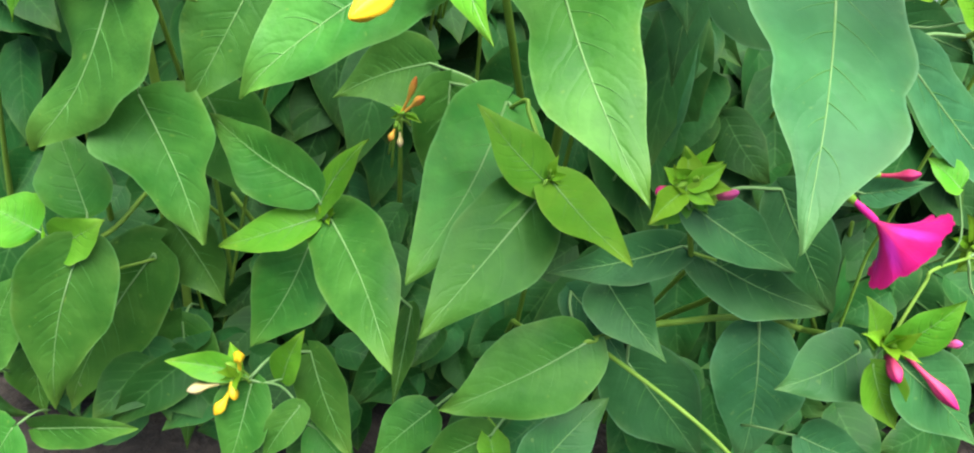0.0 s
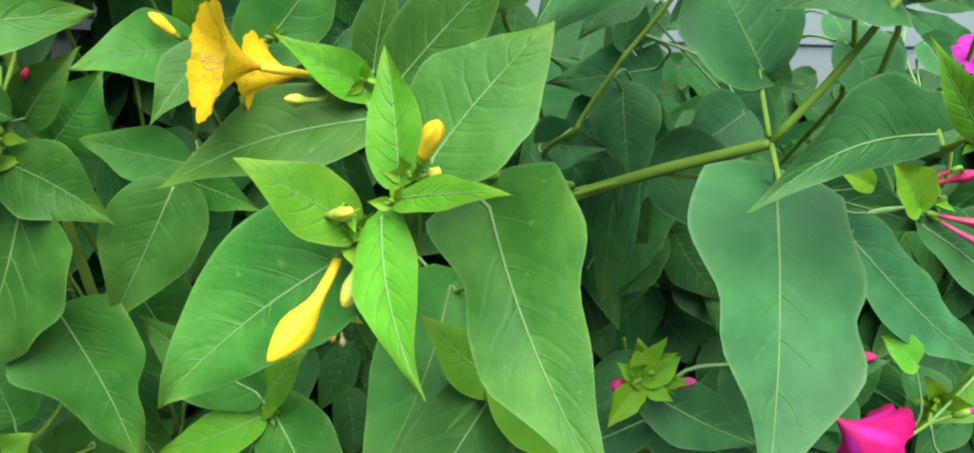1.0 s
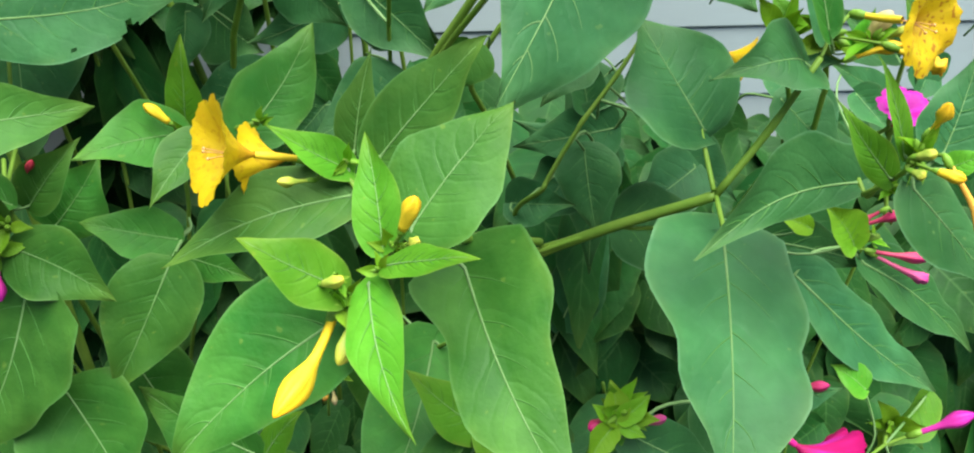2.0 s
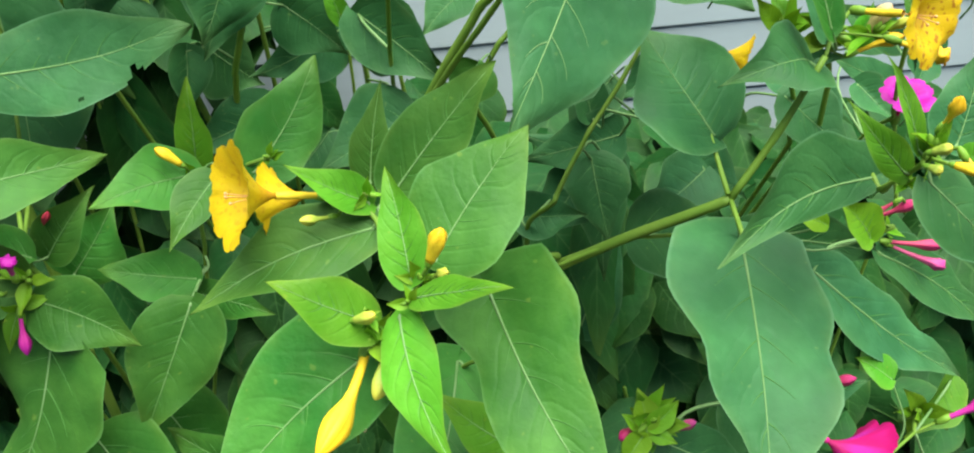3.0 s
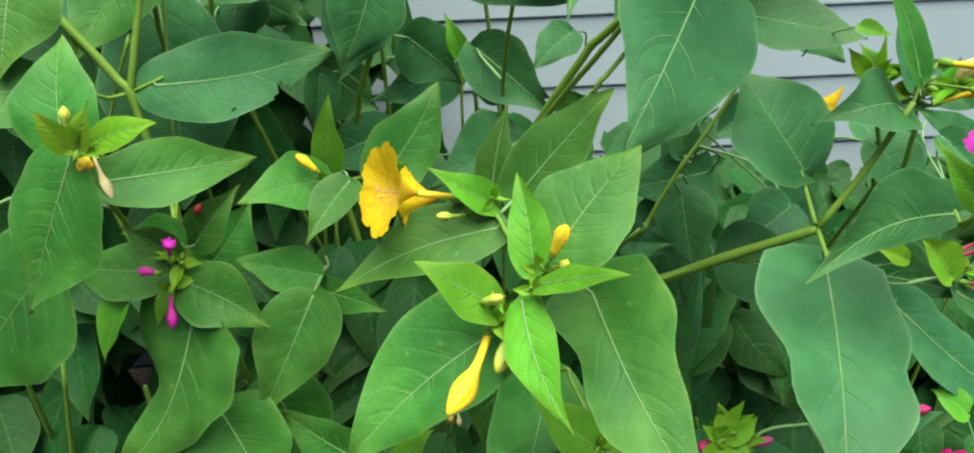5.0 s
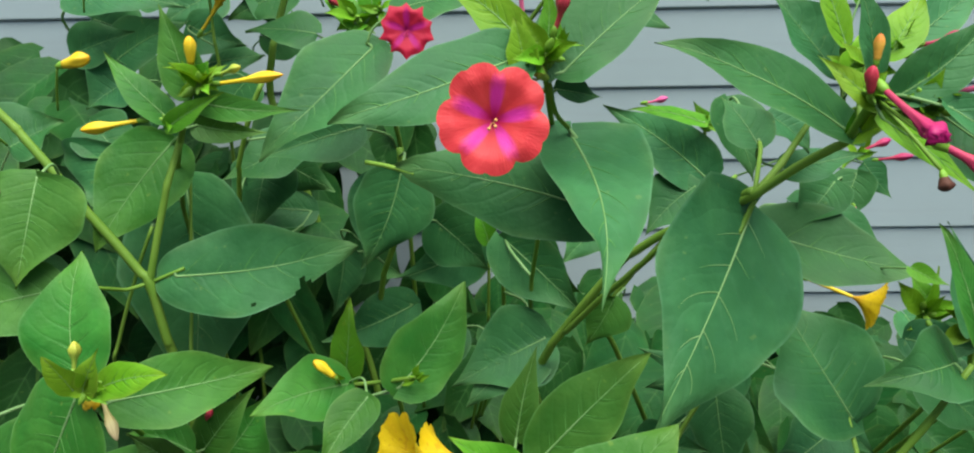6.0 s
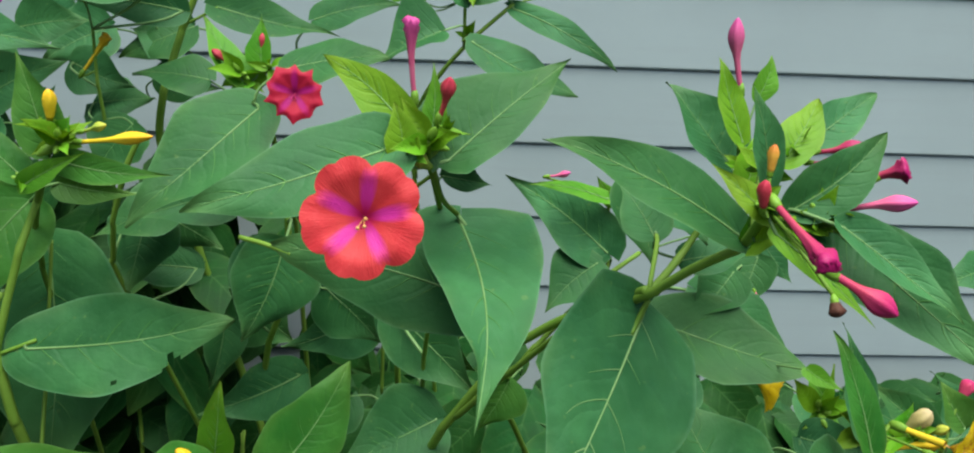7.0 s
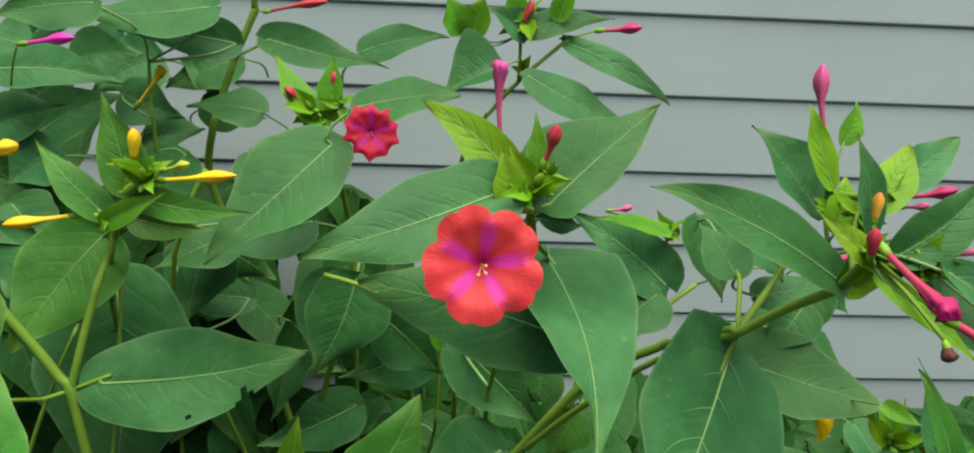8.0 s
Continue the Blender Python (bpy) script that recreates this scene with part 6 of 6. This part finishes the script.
leaf(back_red_plant, (-0.0898, 0.6455, 0.6521), (-0.0421, 0.6251, 0.6135), 0.0591, "b", twist=38, bend=0.04, wide=0.26)
flower(back_red_plant, (-0.0988, 0.6280, 0.8113), (-0.0972, 0.5760, 0.8200), 0.0395, "crimson", crinkle=True, flare=0.25)
bud(back_red_plant, (-0.1474, 0.6286, 0.8255), (-0.1616, 0.6290, 0.8386), 0.0061, "red")
bud(back_red_plant, (-0.1272, 0.6306, 0.8315), (-0.1271, 0.6340, 0.8507), 0.0052, "red")
bud(back_red_plant, (-0.2179, 0.8604, 0.8723), (-0.1585, 0.8500, 0.8847), 0.0077, "red")
bracts(back_red_plant, (-0.1414, 0.6235, 0.8235), 0.0267, 9)
bracts(back_red_plant, (-0.1211, 0.6235, 0.8286), 0.0221, 6)

# back yellow plant
back_yellow_plant = plant("four o'clock plant with slim yellow buds beside the house wall", (-0.33, 0.80))
stem(back_yellow_plant, 0.0020, 0.0015, [(-0.2453, 0.5582, 0.7840), (-0.2594, 0.5679, 0.7596), (-0.2765, 0.5873, 0.7220)], rooted=True)
stem(back_yellow_plant, 0.0020, 0.0015, [(-0.3163, 0.8093, 0.7819), (-0.3153, 0.8102, 0.8274)], rooted=True)
leaf(back_yellow_plant, (-0.2474, 0.5582, 0.7830), (-0.2633, 0.5697, 0.8414), 0.030, "m", twist=6, bend=0.03, wide=0.26)
leaf(back_yellow_plant, (-0.2666, 0.5581, 0.7668), (-0.3075, 0.5697, 0.8101), 0.025, "m", twist=20, bend=0.05, wide=0.26)
leaf(back_yellow_plant, (-0.2626, 0.5529, 0.7608), (-0.2171, 0.5431, 0.7862), 0.016, "y", twist=20, bend=0.04, wide=0.26)
leaf(back_yellow_plant, (-0.2413, 0.5581, 0.7759), (-0.1654, 0.5424, 0.7731), 0.020, "m", twist=13, bend=0.04, wide=0.26)
leaf(back_yellow_plant, (-0.2573, 0.5878, 0.7523), (-0.2036, 0.5823, 0.7473), 0.022, "m", twist=19, bend=0.03, wide=0.26)
leaf(back_yellow_plant, (-0.2494, 0.5583, 0.7880), (-0.2381, 0.5589, 0.8082), 0.015, "y", twist=-8, bend=0.01, wide=0.26)
leaf(back_yellow_plant, (-0.2350, 0.5585, 0.7910), (-0.2290, 0.5537, 0.8062), 0.018, "y", twist=-19, bend=0.05, wide=0.26)
leaf(back_yellow_plant, (-0.3956, 0.7110, 0.8317), (-0.3008, 0.7099, 0.8236), 0.041, "b", twist=-1, bend=0.02, wide=0.26)
leaf(back_yellow_plant, (-0.2432, 0.8400, 0.8432), (-0.3485, 0.8310, 0.8515), 0.042, "b", twist=-17, bend=0.03, wide=0.26)
leaf(back_yellow_plant, (-0.2648, 0.9399, 0.8177), (-0.3408, 0.9297, 0.7835), 0.068, "b", twist=7, bend=0.05, wide=0.26)
leaf(back_yellow_plant, (-0.3873, 0.7613, 0.8564), (-0.3491, 0.7713, 0.8724), 0.050, "b", twist=3, bend=0.03, wide=0.26)
leaf(back_yellow_plant, (-0.4423, 0.8309, 0.7999), (-0.3700, 0.8096, 0.7749), 0.063, "b", twist=9, bend=0.02, wide=0.26)
leaf(back_yellow_plant, (-0.3399, 0.9104, 0.8171), (-0.4008, 0.8901, 0.7830), 0.070, "b", twist=-7, bend=0.02, wide=0.26)
leaf(back_yellow_plant, (-0.3165, 0.9306, 0.8371), (-0.3592, 0.9414, 0.8633), 0.049, "b", twist=8, bend=0.03, wide=0.26)
leaf(back_yellow_plant, (-0.3677, 0.7289, 0.7588), (-0.4030, 0.7088, 0.7367), 0.059, "b", twist=-3, bend=0.02, wide=0.26)
leaf(back_yellow_plant, (-0.2882, 0.8082, 0.7418), (-0.3197, 0.7875, 0.6985), 0.077, "b", twist=15, bend=0.03, wide=0.26)
leaf(back_yellow_plant, (-0.3013, 0.9291, 0.7663), (-0.2346, 0.9184, 0.7573), 0.044, "b", twist=18, bend=0.02, wide=0.26)
leaf(back_yellow_plant, (-0.2790, 0.9396, 0.7985), (-0.3306, 0.9403, 0.8137), 0.061, "b", twist=6, bend=0.04, wide=0.26)
leaf(back_yellow_plant, (-0.4454, 0.8118, 0.8437), (-0.3973, 0.8108, 0.8265), 0.060, "b", twist=-15, bend=0.02, wide=0.26)
leaf(back_yellow_plant, (-0.3625, 0.8699, 0.7873), (-0.3008, 0.8590, 0.7672), 0.051, "b", twist=12, bend=0.01, wide=0.26)
leaf(back_yellow_plant, (-0.4117, 0.9313, 0.8341), (-0.3652, 0.9103, 0.8060), 0.045, "b", twist=-1, bend=0.01, wide=0.26)
leaf(back_yellow_plant, (-0.3539, 0.6479, 0.7162), (-0.3681, 0.6272, 0.6739), 0.086, "b", twist=20, bend=0.05, wide=0.26)
leaf(back_yellow_plant, (-0.2205, 0.7878, 0.7491), (-0.2014, 0.7669, 0.7089), 0.046, "b", twist=-12, bend=0.05, wide=0.26)
leaf(back_yellow_plant, (-0.2577, 0.8107, 0.8779), (-0.3683, 0.7914, 0.8691), 0.068, "b", twist=11, bend=0.01, wide=0.26)
leaf(back_yellow_plant, (-0.3363, 0.7512, 0.8818), (-0.4097, 0.7319, 0.8676), 0.050, "b", twist=-10, bend=0.04, wide=0.26)
leaf(back_yellow_plant, (-0.4117, 0.7894, 0.7632), (-0.3296, 0.7898, 0.8024), 0.055, "b", twist=9, bend=0.03, wide=0.26)
leaf(back_yellow_plant, (-0.3475, 0.8688, 0.7482), (-0.2836, 0.8587, 0.7580), 0.063, "b", twist=-16, bend=0.03, wide=0.26)
leaf(back_yellow_plant, (-0.3981, 0.8508, 0.8219), (-0.3312, 0.8505, 0.8300), 0.050, "b", twist=12, bend=0.03, wide=0.26)
leaf(back_yellow_plant, (-0.3790, 0.6685, 0.7342), (-0.3468, 0.6475, 0.6970), 0.052, "b", twist=-13, bend=0.02, wide=0.26)
leaf(back_yellow_plant, (-0.2533, 0.7272, 0.6799), (-0.2644, 0.6972, 0.6226), 0.073, "b", twist=11, bend=0.03, wide=0.26)
leaf(back_yellow_plant, (-0.1858, 0.7563, 0.5966), (-0.1306, 0.7250, 0.5618), 0.0918, "b", twist=42, bend=0.02, wide=0.26)
leaf(back_yellow_plant, (-0.4117, 0.7302, 0.7840), (-0.3554, 0.7299, 0.8011), 0.044, "b", twist=8, bend=0.05, wide=0.26)
leaf(back_yellow_plant, (-0.2171, 0.8086, 0.7859), (-0.2849, 0.8092, 0.7890), 0.047, "b", twist=17, bend=0.02, wide=0.26)
bud(back_yellow_plant, (-0.2431, 0.5588, 0.8021), (-0.2411, 0.5571, 0.8214), 0.0075, "yellow")
bud(back_yellow_plant, (-0.2271, 0.5562, 0.7891), (-0.1764, 0.5431, 0.7972), 0.0071, "yellow")
bud(back_yellow_plant, (-0.2797, 0.5536, 0.7655), (-0.3216, 0.5447, 0.7609), 0.0079, "yellow")
bud(back_yellow_plant, (-0.2259, 0.5585, 0.7950), (-0.2077, 0.5535, 0.8012), 0.0055, "yellowgreen")
bud(back_yellow_plant, (-0.3295, 0.8095, 0.7870), (-0.3031, 0.8100, 0.8224), 0.0085, "yellow", curled=True)
bud(back_yellow_plant, (-0.3319, 0.5597, 0.8032), (-0.3127, 0.5597, 0.8082), 0.0095, "yellow")
bud(back_yellow_plant, (-0.3564, 0.6712, 0.8565), (-0.3184, 0.6707, 0.8624), 0.0078, "violet")
bracts(back_yellow_plant, (-0.2401, 0.5555, 0.7910), 0.0252, 9)
bracts(back_yellow_plant, (-0.2361, 0.5485, 0.7911), 0.0331, 9)
bracts(back_yellow_plant, (-0.2646, 0.5530, 0.7648), 0.0155, 6)

# far magenta plant
far_magenta_plant = plant("thin four o'clock plant with magenta buds against the siding", (0.03, 0.88))
stem(far_magenta_plant, 0.0022, 0.0017, [(-0.0119, 0.7572, 0.7965), (0.0205, 0.7477, 0.8371), (0.0558, 0.7480, 0.8685)], rooted=True)
stem(far_magenta_plant, 0.0015, 0.0014, [(0.0154, 0.7477, 0.8320), (0.0153, 0.7482, 0.8635), (0.0141, 0.7487, 0.8888)])
leaf(far_magenta_plant, (-0.0050, 0.7181, 0.8466), (-0.0517, 0.7080, 0.8245), 0.059, "b", twist=18, bend=0.04, wide=0.26)
leaf(far_magenta_plant, (0.0216, 0.7262, 0.8383), (0.1112, 0.7180, 0.7981), 0.0398, "b", twist=-9, bend=0.01, wide=0.36)
leaf(far_magenta_plant, (0.0557, 0.7468, 0.8642), (0.1427, 0.7220, 0.8191), 0.0237, "b", twist=7, bend=0.15, wide=0.36)
leaf(far_magenta_plant, (-0.0394, 0.7488, 0.8685), (-0.0477, 0.7496, 0.8989), 0.031, "y", twist=20, bend=0.04, wide=0.38)
leaf(far_magenta_plant, (-0.0242, 0.7487, 0.8695), (-0.0173, 0.7494, 0.8999), 0.027, "y", twist=-9, bend=0.02, wide=0.38)
leaf(far_magenta_plant, (0.0183, 0.7483, 0.8685), (-0.0173, 0.7490, 0.8928), 0.028, "b", twist=0, bend=0.05, wide=0.26)
leaf(far_magenta_plant, (0.0203, 0.7484, 0.8736), (0.0941, 0.7480, 0.8868), 0.029, "b", twist=-3, bend=0.03, wide=0.26)
leaf(far_magenta_plant, (0.0090, 0.7486, 0.8837), (0.0157, 0.7496, 0.9182), 0.018, "y", twist=0, bend=0.02, wide=0.26)
leaf(far_magenta_plant, (0.0465, 0.7483, 0.8847), (0.0602, 0.7493, 0.9202), 0.019, "y", twist=-9, bend=0.05, wide=0.26)
bud(far_magenta_plant, (0.0895, 0.7879, 0.8731), (0.1259, 0.7777, 0.8783), 0.0087, "magenta")
bud(far_magenta_plant, (0.0163, 0.7486, 0.8807), (0.0242, 0.7488, 0.8979), 0.0077, "red")
bracts(far_magenta_plant, (0.0204, 0.7486, 0.8817), 0.0320, 8)
bracts(far_magenta_plant, (0.0175, 0.7478, 0.8401), 0.0193, 5)

# the stand of foliage behind and below, too dense to count
rng = random.Random(11)
bm = bmesh.new()
for k in range(1700):
    y = rng.uniform(0.60, 1.02)
    x = rng.uniform(-0.75, 0.75) * (0.75 + 0.5 * y)
    if k < 420:
        y, top = rng.uniform(0.56, 0.85), 0.20
    elif x < -0.10:
        y = rng.uniform(0.70, 1.02)
        top = 0.72 if x < -0.40 else 0.64 if y > 0.84 else 0.36
    elif x < 0.06:
        y, top = rng.uniform(0.76, 1.02), 0.42
    else:
        y, top = rng.uniform(0.64, 1.02), 0.43 if x < 0.2 else 0.36
    z = 0.03 + rng.uniform(0.0, 1.0) ** 0.6 * top
    reach = rng.uniform(0.065, 0.12)
    turn = rng.uniform(-1.2, 1.2)
    base = Vector((x, y, z))
    tip = base + Vector((math.sin(turn) * reach, -math.cos(turn) * reach * rng.uniform(0.3, 0.9), -reach * rng.uniform(0.4, 1.3)))
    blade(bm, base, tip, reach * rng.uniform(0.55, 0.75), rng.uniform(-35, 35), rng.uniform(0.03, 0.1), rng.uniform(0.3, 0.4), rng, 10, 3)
for k in range(170):
    x, y = rng.uniform(-0.50, 0.42), rng.uniform(0.44, 0.60)
    base = Vector((x, y, rng.uniform(0.05, 0.17)))
    reach, turn = rng.uniform(0.05, 0.09), rng.uniform(-1.4, 1.4)
    tip = base + Vector((math.sin(turn) * reach, -math.cos(turn) * reach * 0.7, -reach * rng.uniform(0.1, 0.6)))
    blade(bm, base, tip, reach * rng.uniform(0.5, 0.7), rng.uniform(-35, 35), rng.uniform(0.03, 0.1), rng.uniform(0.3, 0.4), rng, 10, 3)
tagged(part("background_foliage", bm, FILL), "dense leaves of the plants behind, shade put into their green", "foliage", kind="stuff")
bm = bmesh.new()
for k in range(24):
    x, y = rng.uniform(-0.8, 0.8), rng.uniform(0.55, 0.98)
    h = rng.uniform(0.25, 0.42) if x < 0.0 else rng.uniform(0.15, 0.30)
    lean = Vector((rng.uniform(-0.1, 0.1), rng.uniform(-0.12, 0.04), h))
    foot = Vector((x, y, -0.01))
    tube(bm, smooth_line([foot, foot + lean * 0.5 + Vector((rng.uniform(-0.02, 0.02), 0, 0)), foot + lean], 5), [0.0045 - 0.0025 * i / 10 for i in range(11)], 6)
tagged(part("background_stems", bm, STEM), "green stems of the plants behind", "stems", kind="stuff")
